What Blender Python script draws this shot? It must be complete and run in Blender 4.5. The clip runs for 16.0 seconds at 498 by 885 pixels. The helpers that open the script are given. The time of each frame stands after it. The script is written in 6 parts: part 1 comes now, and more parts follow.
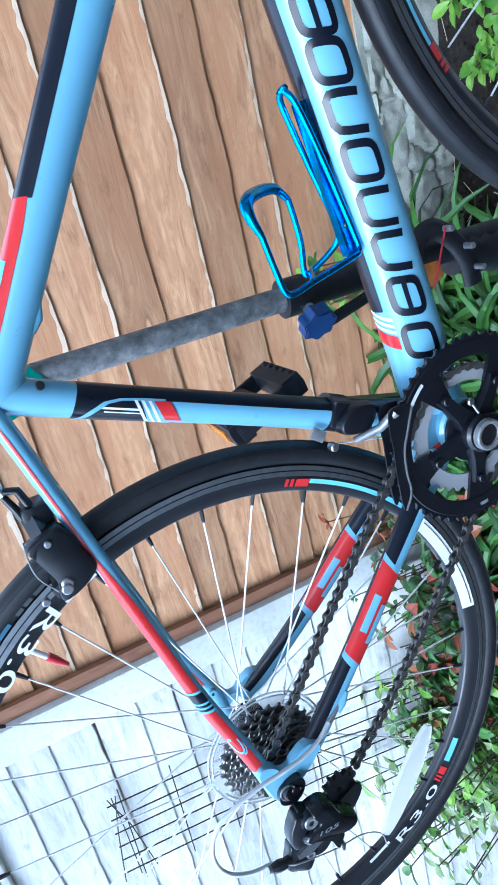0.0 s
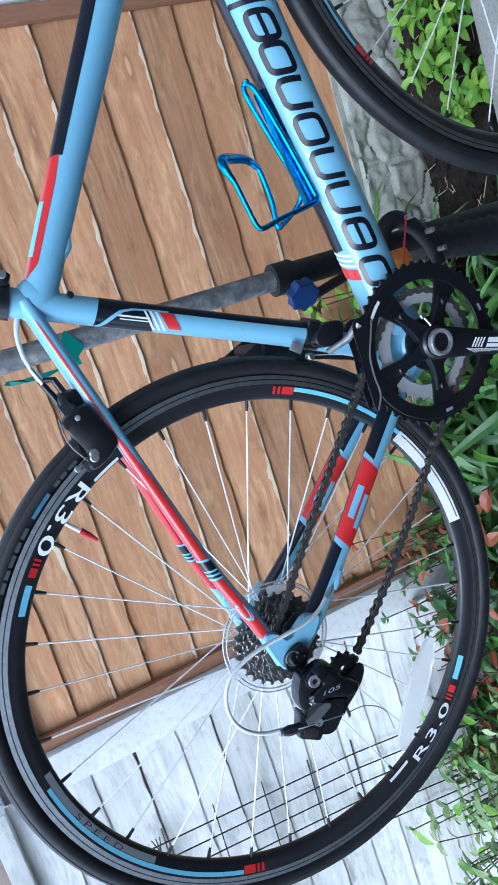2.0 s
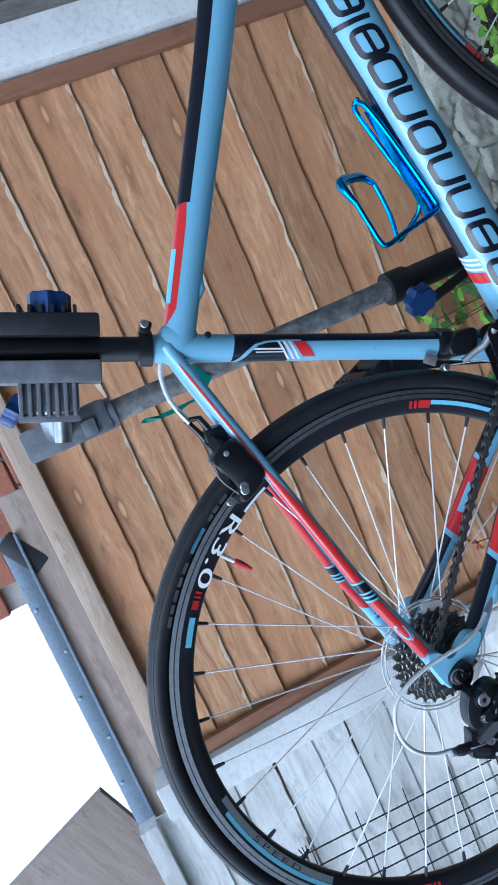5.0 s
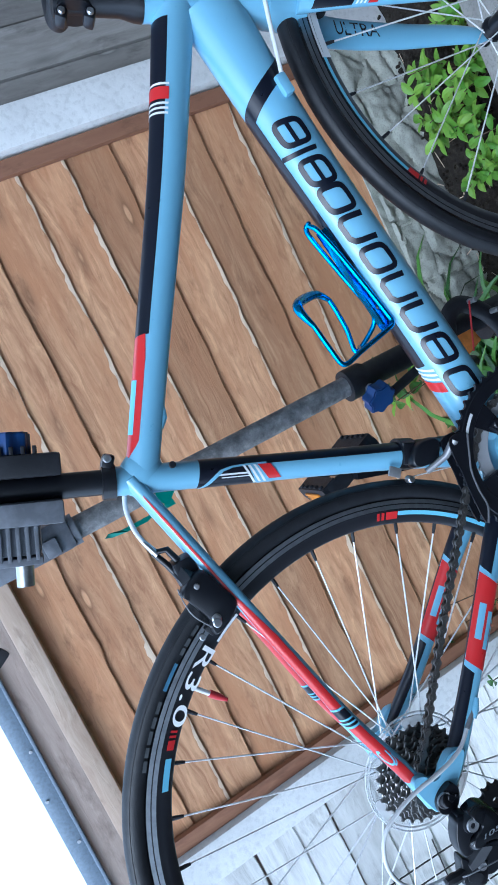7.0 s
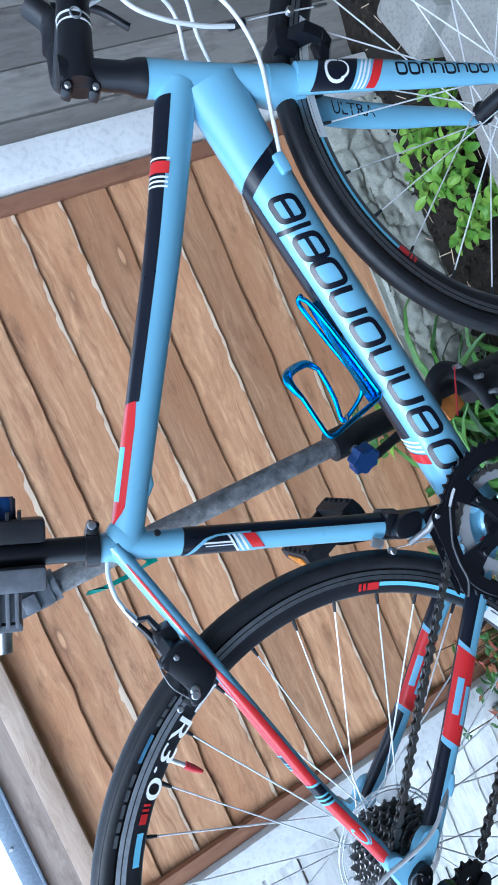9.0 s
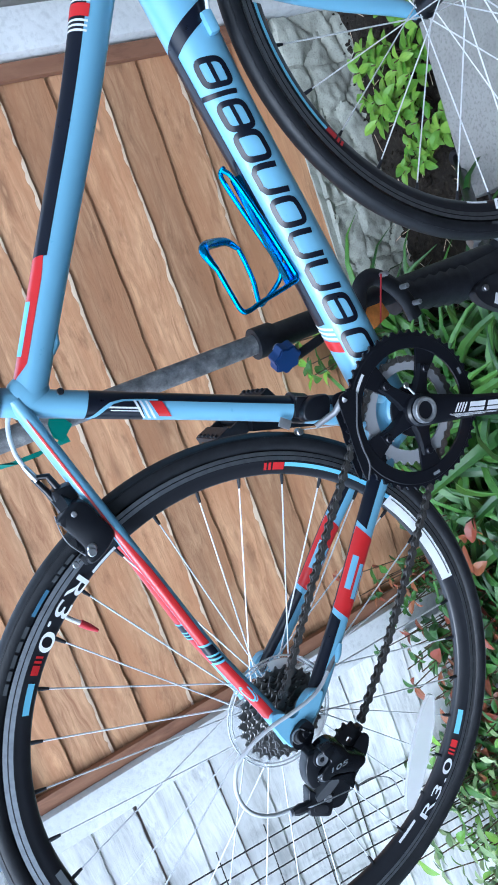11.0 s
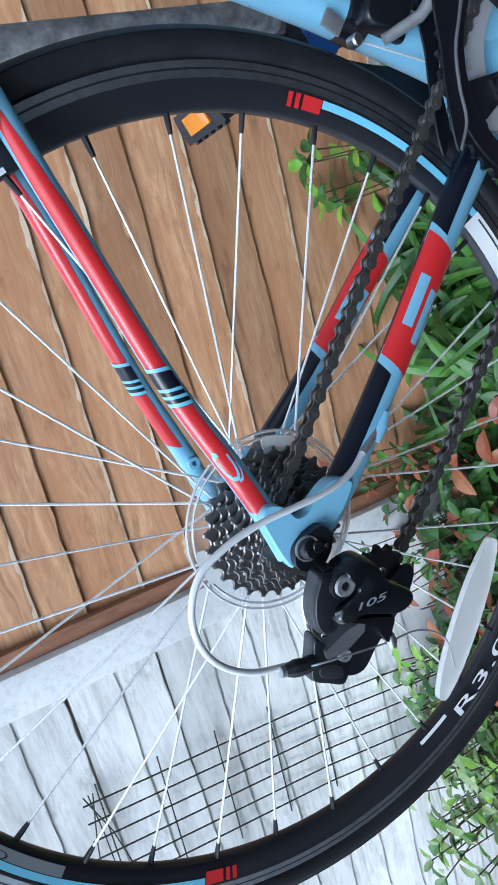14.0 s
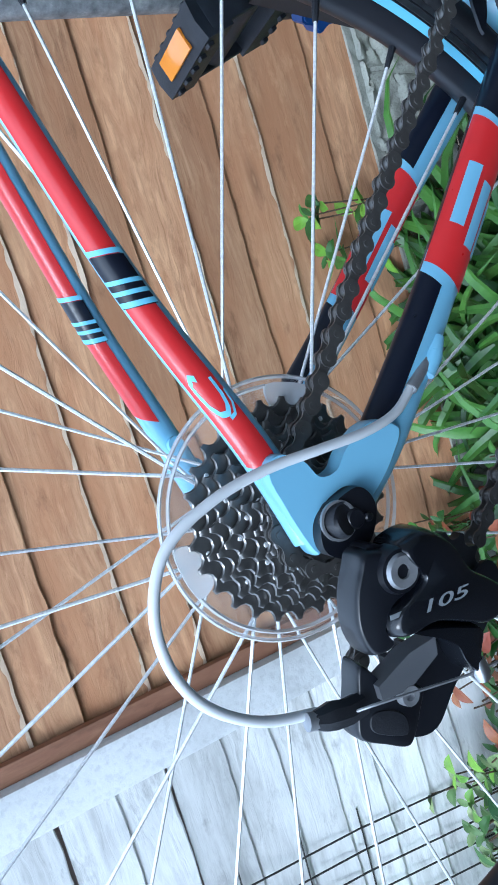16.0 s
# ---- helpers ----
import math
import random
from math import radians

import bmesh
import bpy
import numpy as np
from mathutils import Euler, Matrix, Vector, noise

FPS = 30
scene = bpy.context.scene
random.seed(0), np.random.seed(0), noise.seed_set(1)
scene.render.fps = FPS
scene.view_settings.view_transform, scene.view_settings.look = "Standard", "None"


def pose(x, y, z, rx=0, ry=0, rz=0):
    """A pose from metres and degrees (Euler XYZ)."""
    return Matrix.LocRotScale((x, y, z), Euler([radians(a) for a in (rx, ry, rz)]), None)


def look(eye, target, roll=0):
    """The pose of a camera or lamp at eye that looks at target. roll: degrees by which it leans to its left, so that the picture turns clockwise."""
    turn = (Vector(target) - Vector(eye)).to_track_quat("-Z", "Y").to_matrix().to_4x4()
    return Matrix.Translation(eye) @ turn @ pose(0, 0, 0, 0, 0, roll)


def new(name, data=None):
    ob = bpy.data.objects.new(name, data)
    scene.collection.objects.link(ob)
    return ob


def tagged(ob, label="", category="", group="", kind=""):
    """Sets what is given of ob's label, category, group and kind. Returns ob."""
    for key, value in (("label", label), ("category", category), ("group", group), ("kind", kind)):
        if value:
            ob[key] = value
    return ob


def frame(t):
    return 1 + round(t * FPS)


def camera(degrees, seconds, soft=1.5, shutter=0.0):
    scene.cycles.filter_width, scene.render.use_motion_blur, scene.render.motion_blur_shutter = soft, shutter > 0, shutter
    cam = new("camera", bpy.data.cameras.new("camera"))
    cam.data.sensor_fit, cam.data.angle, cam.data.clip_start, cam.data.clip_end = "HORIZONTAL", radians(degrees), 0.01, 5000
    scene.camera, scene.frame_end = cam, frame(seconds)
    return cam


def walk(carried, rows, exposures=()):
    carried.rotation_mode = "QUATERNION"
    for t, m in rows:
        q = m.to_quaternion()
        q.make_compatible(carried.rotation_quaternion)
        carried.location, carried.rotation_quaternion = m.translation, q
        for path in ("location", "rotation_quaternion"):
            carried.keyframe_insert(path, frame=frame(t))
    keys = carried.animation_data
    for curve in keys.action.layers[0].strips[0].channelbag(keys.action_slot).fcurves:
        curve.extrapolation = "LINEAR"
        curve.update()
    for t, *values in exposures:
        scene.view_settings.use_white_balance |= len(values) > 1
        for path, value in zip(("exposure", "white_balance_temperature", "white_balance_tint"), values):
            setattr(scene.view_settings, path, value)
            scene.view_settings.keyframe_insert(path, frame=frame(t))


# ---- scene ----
cam = camera(42.0, 16.0, soft=1.7)
PATH = [
    (0, (0.568, -0.555, 1.333), (-0.152, 1.196, 0.689), -111.2),
    (0.5, (0.535, -0.637, 1.363), (-0.007, 1.158, 0.668), -115.0),
    (1, (0.419, -0.689, 1.369), (-0.065, 1.125, 0.679), -116.1),
    (1.5, (0.392, -0.721, 1.388), (-0.016, 1.113, 0.701), -112.5),
    (2, (0.388, -0.732, 1.406), (0.005, 1.122, 0.76), -111.3),
    (2.5, (0.386, -0.727, 1.425), (0.007, 1.156, 0.868), -111.2),
    (3, (0.385, -0.725, 1.436), (-0.003, 1.169, 0.923), -112.6),
    (3.5, (0.386, -0.721, 1.444), (0.007, 1.183, 0.963), -113.2),
    (4, (0.399, -0.721, 1.454), (0.058, 1.202, 1.026), -113.3),
    (4.2, (0.405, -0.722, 1.462), (0.082, 1.214, 1.074), -113.6),
    (6.3, (0.502, -0.708, 1.424), (0.264, 1.206, 0.895), -117.3),
    (6.5, (0.511, -0.708, 1.425), (0.283, 1.202, 0.878), -116.8),
    (7, (0.52, -0.705, 1.415), (0.302, 1.2, 0.847), -117.8),
    (7.5, (0.532, -0.708, 1.414), (0.318, 1.197, 0.843), -117.4),
    (8, (0.558, -0.72, 1.395), (0.413, 1.173, 0.767), -115.4),
    (8.2, (0.567, -0.718, 1.395), (0.431, 1.176, 0.767), -114.7),
    (10.3, (0.547, -0.709, 1.409), (0.314, 1.158, 0.729), -116.4),
    (10.5, (0.525, -0.715, 1.408), (0.274, 1.154, 0.74), -115.2),
    (11, (0.465, -0.729, 1.397), (0.105, 1.1, 0.674), -114.1),
    (11.5, (0.427, -0.726, 1.398), (-0.058, 1.065, 0.65), -114.1),
    (12, (0.407, -0.715, 1.404), (-0.096, 1.069, 0.654), -112.6),
    (12.5, (0.381, -0.704, 1.4), (-0.115, 1.081, 0.644), -112.0),
    (13, (0.339, -0.638, 1.396), (-0.153, 1.151, 0.65), -109.2),
    (13.5, (0.284, -0.524, 1.38), (-0.399, 1.208, 0.649), -112.6),
    (14, (0.197, -0.441, 1.374), (-0.36, 1.339, 0.652), -111.0),
    (14.5, (0.097, -0.372, 1.351), (-0.104, 1.484, 0.633), -109.6),
    (15, (0.069, -0.337, 1.339), (-0.08, 1.502, 0.566), -109.4),
    (15.5, (0.069, -0.33, 1.343), (-0.11, 1.495, 0.543), -108.6),
    (16, (0.075, -0.326, 1.341), (-0.138, 1.503, 0.56), -109.2),
]

EXPOSURES = [(0.0, 0.98, 4960, 5), (0.5, 0.52, 5260, 7), (1.0, 0.62, 5310, 7), (2.5, 0.52, 5310, 7), (4.0, 0.23, 5260, 7), (6.5, 0.37, 5110, 6), (8.2, 0.6, 5110, 6), (11.0, 0.68, 5260, 7), (13.0, 0.6, 5360, 8), (14.2, 0.44, 5520, 6), (15.0, 0.48, 5240, 4), (16.0, 0.53, 5190, 5)]
walk(cam, [(t, look(eye, target, roll)) for t, eye, target, roll in PATH], EXPOSURES)

# ---- light: an overcast garden ----
world = bpy.data.worlds.new("overcast")
scene.world = world
world.use_nodes = True
wn, wl = world.node_tree.nodes, world.node_tree.links
sky = wn.new("ShaderNodeTexSky")
sky.sky_type, sky.sun_disc = "NISHITA", False
sky.sun_elevation, sky.sun_rotation = radians(55), radians(200)
sky.air_density, sky.dust_density = 1.0, 5.0
grey = wn.new("ShaderNodeMix")
grey.data_type, grey.inputs["Factor"].default_value = "RGBA", 0.7
wl.new(sky.outputs[0], grey.inputs["A"])
grey.inputs["B"].default_value = (10.4, 11.6, 13.0, 1)
wl.new(grey.outputs["Result"], wn["Background"].inputs["Color"])
wn["Background"].inputs["Strength"].default_value = 0.15
sun = new("sun", bpy.data.lights.new("sun", "SUN"))
sun.data.energy, sun.data.angle, sun.data.color = 1.2, radians(25), (1, 1, 1)
sun.matrix_world = look((-1.5, -2.5, 5), (0, 0.4, 0.5))

# ---- materials ----


class Nodes:
    """Short hand for a node material around one Principled shader."""

    def __init__(self, name, rough=0.5, metal=0.0):
        self.mat = bpy.data.materials.new(name)
        self.mat.use_nodes = True
        self.t = self.mat.node_tree
        self.bsdf = self.t.nodes["Principled BSDF"]
        self.bsdf.inputs["Roughness"].default_value = rough
        self.bsdf.inputs["Metallic"].default_value = metal

    def n(self, kind, **values):
        node = self.t.nodes.new("ShaderNode" + kind)
        for key, value in values.items():
            node.inputs[key.replace("_", " ")].default_value = value
        return node

    def link(self, a, b):
        self.t.links.new(a, b)
        return self

    def coords(self, scale, shift=True):
        tc = self.n("TexCoord")
        mp = self.n("Mapping", Scale=scale)
        if shift:
            info, mul = self.n("ObjectInfo"), self.n("Math")
            mul.operation, mul.inputs[1].default_value = "MULTIPLY", 37.0
            self.link(info.outputs["Random"], mul.inputs[0]).link(mul.outputs[0], mp.inputs["Location"])
        self.link(tc.outputs["Object"], mp.inputs["Vector"])
        return mp.outputs["Vector"]

    def noise(self, vec, scale, detail=6.0, rough=0.6):
        node = self.n("TexNoise", Scale=scale, Detail=detail, Roughness=rough)
        self.link(vec, node.inputs["Vector"])
        return node.outputs["Fac"]

    def ramp(self, fac, *stops):
        node = self.n("ValToRGB")
        el = node.color_ramp.elements
        while len(el) < len(stops):
            el.new(0.5)
        for e, (p, col) in zip(el, stops):
            e.position, e.color = p, (*col, 1)
        self.link(fac, node.inputs["Fac"])
        return node.outputs["Color"]

    def mix(self, fac, a, b, blend="MIX"):
        node = self.n("Mix")
        node.data_type, node.blend_type = "RGBA", blend
        for key, v in (("Factor", fac), ("A", a), ("B", b)):
            if hasattr(v, "links"):
                self.link(v, node.inputs[key])
            else:
                node.inputs[key].default_value = v if key == "Factor" else (*v, 1)
        return node.outputs["Result"]

    def color(self, c):
        if hasattr(c, "links"):
            self.link(c, self.bsdf.inputs["Base Color"])
        else:
            self.bsdf.inputs["Base Color"].default_value = (*c, 1)
        return self

    def bump(self, height, strength=0.3, dist=0.002):
        node = self.n("Bump", Strength=strength, Distance=dist)
        self.link(height, node.inputs["Height"]).link(node.outputs["Normal"], self.bsdf.inputs["Normal"])
        return self

    def rough(self, fac, lo, hi):
        node = self.n("MapRange")
        node.inputs["To Min"].default_value, node.inputs["To Max"].default_value = lo, hi
        self.link(fac, node.inputs["Value"]).link(node.outputs[0], self.bsdf.inputs["Roughness"])
        return self


def paint(name, col, rough=0.28, coat=0.4):
    m = Nodes(name, rough)
    v = m.coords((1, 1, 1), False)
    dirt = m.noise(v, 90.0)
    m.color(m.mix(m.ramp(m.noise(v, 25.0), (0.35, (0, 0, 0)), (0.8, (0.25, 0.25, 0.25))), col, [c * 0.88 + 0.012 for c in col]))
    m.rough(dirt, rough * 0.75, rough * 1.5)
    m.bsdf.inputs["Coat Weight"].default_value = coat
    m.bsdf.inputs["Coat Roughness"].default_value = 0.08
    return m.mat


def rubber(name, col, rough=0.6):
    m = Nodes(name, rough)
    v = m.coords((1, 1, 1), False)
    f = m.noise(v, 60.0)
    m.color(m.mix(m.ramp(f, (0.4, (0, 0, 0)), (0.75, (1, 1, 1))), col, [c * 1.6 + 0.006 for c in col]))
    m.rough(m.noise(v, 140.0), rough * 0.8, min(1, rough * 1.3)).bump(m.noise(v, 700.0), 0.25, 0.0006)
    return m.mat


def metal(name, col, rough=0.3, amount=1.0):
    m = Nodes(name, rough, amount)
    v = m.coords((1, 1, 1), False)
    m.color(m.mix(m.ramp(m.noise(v, 120.0), (0.4, (0, 0, 0)), (0.8, (0.7, 0.7, 0.7))), col, [c * 0.55 for c in col]))
    m.rough(m.noise(v, 300.0), rough * 0.7, rough * 1.5)
    return m.mat


def timber(name, light, dark, stain, rough=0.75, knots=True, along="x", grain=1.0):
    """Sawn boards: long grain, knots and weather stains; the long side lies along one axis."""
    m = Nodes(name, rough)
    thin = {"x": (1.6, 26, 26), "z": (26, 26, 1.6)}[along]
    v = m.coords(thin)
    warp = m.noise(m.coords({"x": (1.2, 5, 5), "z": (5, 5, 1.2)}[along]), 2.0, 3.0)
    node = m.n("VectorMath")
    node.operation = "MULTIPLY_ADD"
    comb = m.n("CombineXYZ")
    for k in "XYZ":
        m.link(warp, comb.inputs[k])
    node.inputs[1].default_value = (2.5, 2.5, 2.5)
    m.link(comb.outputs[0], node.inputs[0]).link(v, node.inputs[2])
    g = m.noise(node.outputs[0], 2.2, 8.0, 0.65)
    c = m.ramp(g, (0.3, dark), (0.52, [(a + b) / 2 for a, b in zip(light, dark)]), (0.72, light))
    big = m.noise(m.coords({"x": (1.0, 3.5, 3.5), "z": (3.5, 3.5, 1.0)}[along]), 2.3, 5.0, 0.65)
    c = m.mix(m.ramp(big, (0.42, (0, 0, 0)), (0.62, (0.85, 0.85, 0.85))), c, stain)
    mid = m.noise(m.coords({"x": (2.4, 7, 7), "z": (7, 7, 2.4)}[along]), 3.1, 6.0, 0.7)
    c = m.mix(m.ramp(mid, (0.56, (0, 0, 0)), (0.74, (0.75, 0.75, 0.75))), c, [d * 0.62 for d in dark])
    c = m.mix(m.ramp(mid, (0.26, (0.45, 0.45, 0.45)), (0.42, (0, 0, 0))), c, [min(1, d * 1.12) for d in light])
    info = m.n("ObjectInfo")
    tone = m.n("HueSaturation")
    val = m.n("MapRange")
    val.inputs["To Min"].default_value, val.inputs["To Max"].default_value = 0.74, 1.22
    m.link(info.outputs["Random"], val.inputs["Value"]).link(val.outputs[0], tone.inputs["Value"]).link(c, tone.inputs["Color"])
    c = tone.outputs["Color"]
    if knots:
        vo = m.n("TexVoronoi", Scale=1.0)
        pick = m.n("MapRange")
        pick.inputs["From Min"].default_value, pick.inputs["From Max"].default_value = 0.62, 0.66
        pick.inputs["To Min"].default_value, pick.inputs["To Max"].default_value = 0.4, 0.0
        m.link(m.coords({"x": (4.0, 15, 15), "z": (15, 15, 4.0)}[along]), vo.inputs["Vector"])
        sep = m.n("SeparateColor")
        m.link(vo.outputs["Color"], sep.inputs[0]).link(sep.outputs[0], pick.inputs["Value"])
        dist = m.n("Math")
        m.link(vo.outputs["Distance"], dist.inputs[0]).link(pick.outputs[0], dist.inputs[1])
        vo = dist
        k = m.ramp(vo.outputs[0], (0.07, (0, 0, 0)), (0.11, (0.55, 0.55, 0.55)), (0.16, (0.3, 0.3, 0.3)), (0.30, (0, 0, 0)))
        c = m.mix(k, c, [d * 0.45 for d in dark])
        c = m.mix(m.ramp(vo.outputs[0], (0.07, (0.5, 0.5, 0.5)), (0.12, (0, 0, 0))), c, [min(1, d * 1.15) for d in light])
    m.color(c).bump(g, 0.55 * grain, 0.003)
    m.rough(g, rough * 0.85, min(1.0, rough * 1.25))
    return m.mat


def concrete(name, col, scale=1.0, speck=0.5):
    m = Nodes(name, 0.9)
    v = m.coords((1, 1, 1))
    big, fine = m.noise(v, 6.0 * scale, 8.0), m.noise(v, 130.0 * scale, 4.0)
    c = m.ramp(big, (0.3, [a * 0.7 for a in col]), (0.55, col), (0.75, [min(1, a * 1.15) for a in col]))
    c = m.mix(m.ramp(fine, (0.35, (speck, speck, speck)), (0.5, (0, 0, 0))), c, [a * 0.5 for a in col])
    m.color(c).bump(fine, 0.5, 0.002)
    return m.mat


def leafy(name, a, b, rough=0.42):
    m = Nodes(name, rough)
    info = m.n("ObjectInfo")
    geo = m.n("NewGeometry")
    add = m.n("Math")
    m.link(info.outputs["Random"], add.inputs[0]).link(geo.outputs["Random Per Island"], add.inputs[1])
    fr = m.n("Math")
    fr.operation = "FRACT"
    m.link(add.outputs[0], fr.inputs[0])
    c = m.ramp(fr.outputs[0], (0.0, a), (1.0, b))
    f = m.noise(m.coords((1, 1, 1)), 40.0)
    m.color(m.mix(m.ramp(f, (0.45, (0, 0, 0)), (0.8, (0.6, 0.6, 0.6))), c, [x * 0.55 for x in a]))
    m.bsdf.inputs["Transmission Weight"].default_value = 0.0
    m.bsdf.inputs["Subsurface Weight"].default_value = 0.15
    m.bsdf.inputs["Subsurface Radius"].default_value = (0.002, 0.004, 0.001)
    return m.mat


BLUE = paint("sky_blue_lacquer", (0.22, 0.48, 0.67))
BLACK = paint("black_lacquer", (0.003, 0.005, 0.014), 0.28, 0.12)
RED = paint("red_lacquer", (0.60, 0.022, 0.025))
WHITE = paint("white_decal", (0.80, 0.82, 0.84), 0.4, 0.2)
PALE = paint("pale_blue_decal", (0.22, 0.60, 0.82), 0.4, 0.2)
SILVER_DECAL = paint("grey_decal", (0.20, 0.22, 0.24), 0.45, 0.2)
TYRE = rubber("tyre_rubber", (0.006, 0.007, 0.010), 0.5)
RIMBLACK = paint("anodised_rim_black", (0.012, 0.013, 0.018), 0.35, 0.2)
BRAKETRACK = metal("machined_rim", (0.36, 0.38, 0.41), 0.38)
STEEL = metal("spoke_steel", (0.86, 0.87, 0.88), 0.3, 0.25)
ALLOY = metal("alloy", (0.62, 0.63, 0.65), 0.3)
CHROME = metal("sprocket_steel", (0.22, 0.215, 0.21), 0.3, 0.9)
RINGGREY = paint("grey_anodised_alloy", (0.30, 0.31, 0.33), 0.35, 0.1)
DARKSTEEL = metal("chain_steel", (0.15, 0.145, 0.14), 0.34, 0.7)
SATIN = paint("black_satin_metal", (0.004, 0.005, 0.009), 0.32, 0.1)
GLOSS = paint("derailleur_gloss_black", (0.003, 0.004, 0.007), 0.2, 0.3)
GREYMETAL = metal("grey_plated_steel", (0.36, 0.37, 0.39), 0.35, 0.6)
PLASTIC = rubber("black_plastic", (0.009, 0.010, 0.014), 0.5)
LINKGREY = paint("dark_grey_link", (0.10, 0.105, 0.115), 0.35, 0.2)
GREYPLASTIC = rubber("grey_plastic", (0.12, 0.13, 0.15), 0.5)
KNOBBLUE = paint("blue_plastic", (0.010, 0.05, 0.19), 0.4, 0.1)
CAGEBLUE = metal("blue_anodised_alloy", (0.02, 0.36, 0.78), 0.22)
HOUSING = paint("white_cable_housing", (0.72, 0.74, 0.76), 0.35, 0.2)
ORANGE = paint("orange_reflector", (0.85, 0.28, 0.02), 0.2, 0.6)
ORANGEDULL = rubber("worn_orange_plastic", (0.48, 0.17, 0.03), 0.6)
REDCAP = paint("red_plastic", (0.55, 0.03, 0.04), 0.4, 0.1)
GREENTAPE = paint("green_tape", (0.01, 0.22, 0.17), 0.5, 0.1)
CLEAR = Nodes("clear_plastic", 0.08)
CLEAR.color((0.95, 0.97, 1.0))
CLEAR.bsdf.inputs["Transmission Weight"].default_value = 0.94
CLEAR.bsdf.inputs["IOR"].default_value = 1.15
CLEAR = CLEAR.mat
FROST = Nodes("milky_reflector_plastic", 0.25)
FROST.color((0.94, 0.95, 0.95))
FROST.bsdf.inputs["Transmission Weight"].default_value = 0.6
FROST.bsdf.inputs["IOR"].default_value = 1.2
FROST = FROST.mat
POLE = Nodes("scuffed_grey_steel_tube", 0.5, 0.35)
_v = POLE.coords((1, 1, 1))
POLE.color(POLE.ramp(POLE.noise(_v, 55.0, 8.0, 0.7), (0.35, (0.13, 0.13, 0.135)), (0.55, (0.27, 0.27, 0.275)), (0.75, (0.50, 0.49, 0.47)))).bump(POLE.noise(_v, 200.0), 0.3, 0.001)
POLE = POLE.mat
CEDAR = timber("orange_brown_stained_timber", (0.70, 0.42, 0.23), (0.33, 0.152, 0.072), (0.46, 0.22, 0.105))
BARE = timber("bare_chipped_timber", (0.91, 0.75, 0.57), (0.72, 0.53, 0.37), (0.87, 0.68, 0.50), knots=False)
TRIM = timber("brown_stained_batten", (0.36, 0.185, 0.105), (0.23, 0.10, 0.055), (0.28, 0.13, 0.075), knots=False)
TRIMZ = timber("brown_stained_upright", (0.36, 0.185, 0.105), (0.23, 0.10, 0.055), (0.28, 0.13, 0.075), knots=False, along="z")
GREYWOOD = timber("silvered_timber", (0.86, 0.86, 0.84), (0.50, 0.50, 0.48), (0.90, 0.90, 0.88), 0.9, False)
GREYWOODZ = timber("grey_weathered_timber", (0.30, 0.285, 0.27), (0.15, 0.14, 0.13), (0.24, 0.23, 0.215), 0.9, along="z")
POST = concrete("pale_concrete", (0.70, 0.71, 0.71), 0.5, 0.25)
ROCK = concrete("mossy_concrete", (0.44, 0.45, 0.39), 1.4)
SLAB = concrete("grey_slab", (0.36, 0.36, 0.34))
SOIL = Nodes("dark_soil", 1.0)
_v = SOIL.coords((1, 1, 1), False)
_f = SOIL.noise(_v, 45.0, 8.0, 0.75)
SOIL.color(SOIL.ramp(_f, (0.35, (0.012, 0.009, 0.006)), (0.55, (0.035, 0.026, 0.018)), (0.72, (0.10, 0.08, 0.06)))).bump(_f, 1.0, 0.02)
SOIL = SOIL.mat
LILY = leafy("strap_leaf_green", (0.014, 0.065, 0.010), (0.085, 0.22, 0.035))
LIME = leafy("fresh_green_leaf", (0.10, 0.27, 0.025), (0.26, 0.45, 0.06))
BUSH = leafy("variegated_leaf", (0.05, 0.14, 0.03), (0.36, 0.44, 0.20))
DARKLEAF = leafy("dark_leaf", (0.02, 0.07, 0.012), (0.05, 0.14, 0.025))
REDLEAF = leafy("reddish_leaf", (0.22, 0.04, 0.025), (0.30, 0.12, 0.05))
TWIG = rubber("brown_twig", (0.10, 0.065, 0.04), 0.8)
WIRE = rubber("dark_wire", (0.03, 0.028, 0.026), 0.7)
ZINC = metal("grey_painted_metal", (0.22, 0.27, 0.33), 0.4, 0.5)
TYREMARK = rubber("faded_tyre_print", (0.045, 0.05, 0.055), 0.6)
TYREBLUE = rubber("faded_blue_tyre_print", (0.05, 0.15, 0.25), 0.6)
# rail brown made paler than the battens: the glare on it is coloured in
CAPWOOD = timber("glare_pale_rail", (0.66, 0.53, 0.42), (0.40, 0.28, 0.20), (0.54, 0.40, 0.30), knots=False)
# shed brown lifted towards grey, with bright haze mixed into the colour
SHEDWOOD = timber("hazed_shed_boards", (0.50, 0.41, 0.35), (0.30, 0.23, 0.19), (0.41, 0.33, 0.28), knots=False)
BRICK = concrete("red_brick", (0.36, 0.14, 0.09), 1.2)
MORTAR = concrete("mortar", (0.45, 0.42, 0.38), 2.0)

# ---- mesh helpers ----


def mesh_of(bm, mats, smooth=True):
    me = bpy.data.meshes.new("mesh")
    bmesh.ops.recalc_face_normals(bm, faces=bm.faces)
    bm.to_mesh(me)
    bm.free()
    for m in mats if isinstance(mats, (list, tuple)) else [mats]:
        me.materials.append(m)
    if smooth:
        me.shade_smooth()
        me.set_sharp_from_angle(angle=radians(38))
    return me


def part(name, bm, material, parent=None, label="", smooth=True):
    ob = new(name, bm if isinstance(bm, bpy.types.Mesh) else mesh_of(bm, material, smooth))
    ob.parent = parent
    return tagged(ob, label)


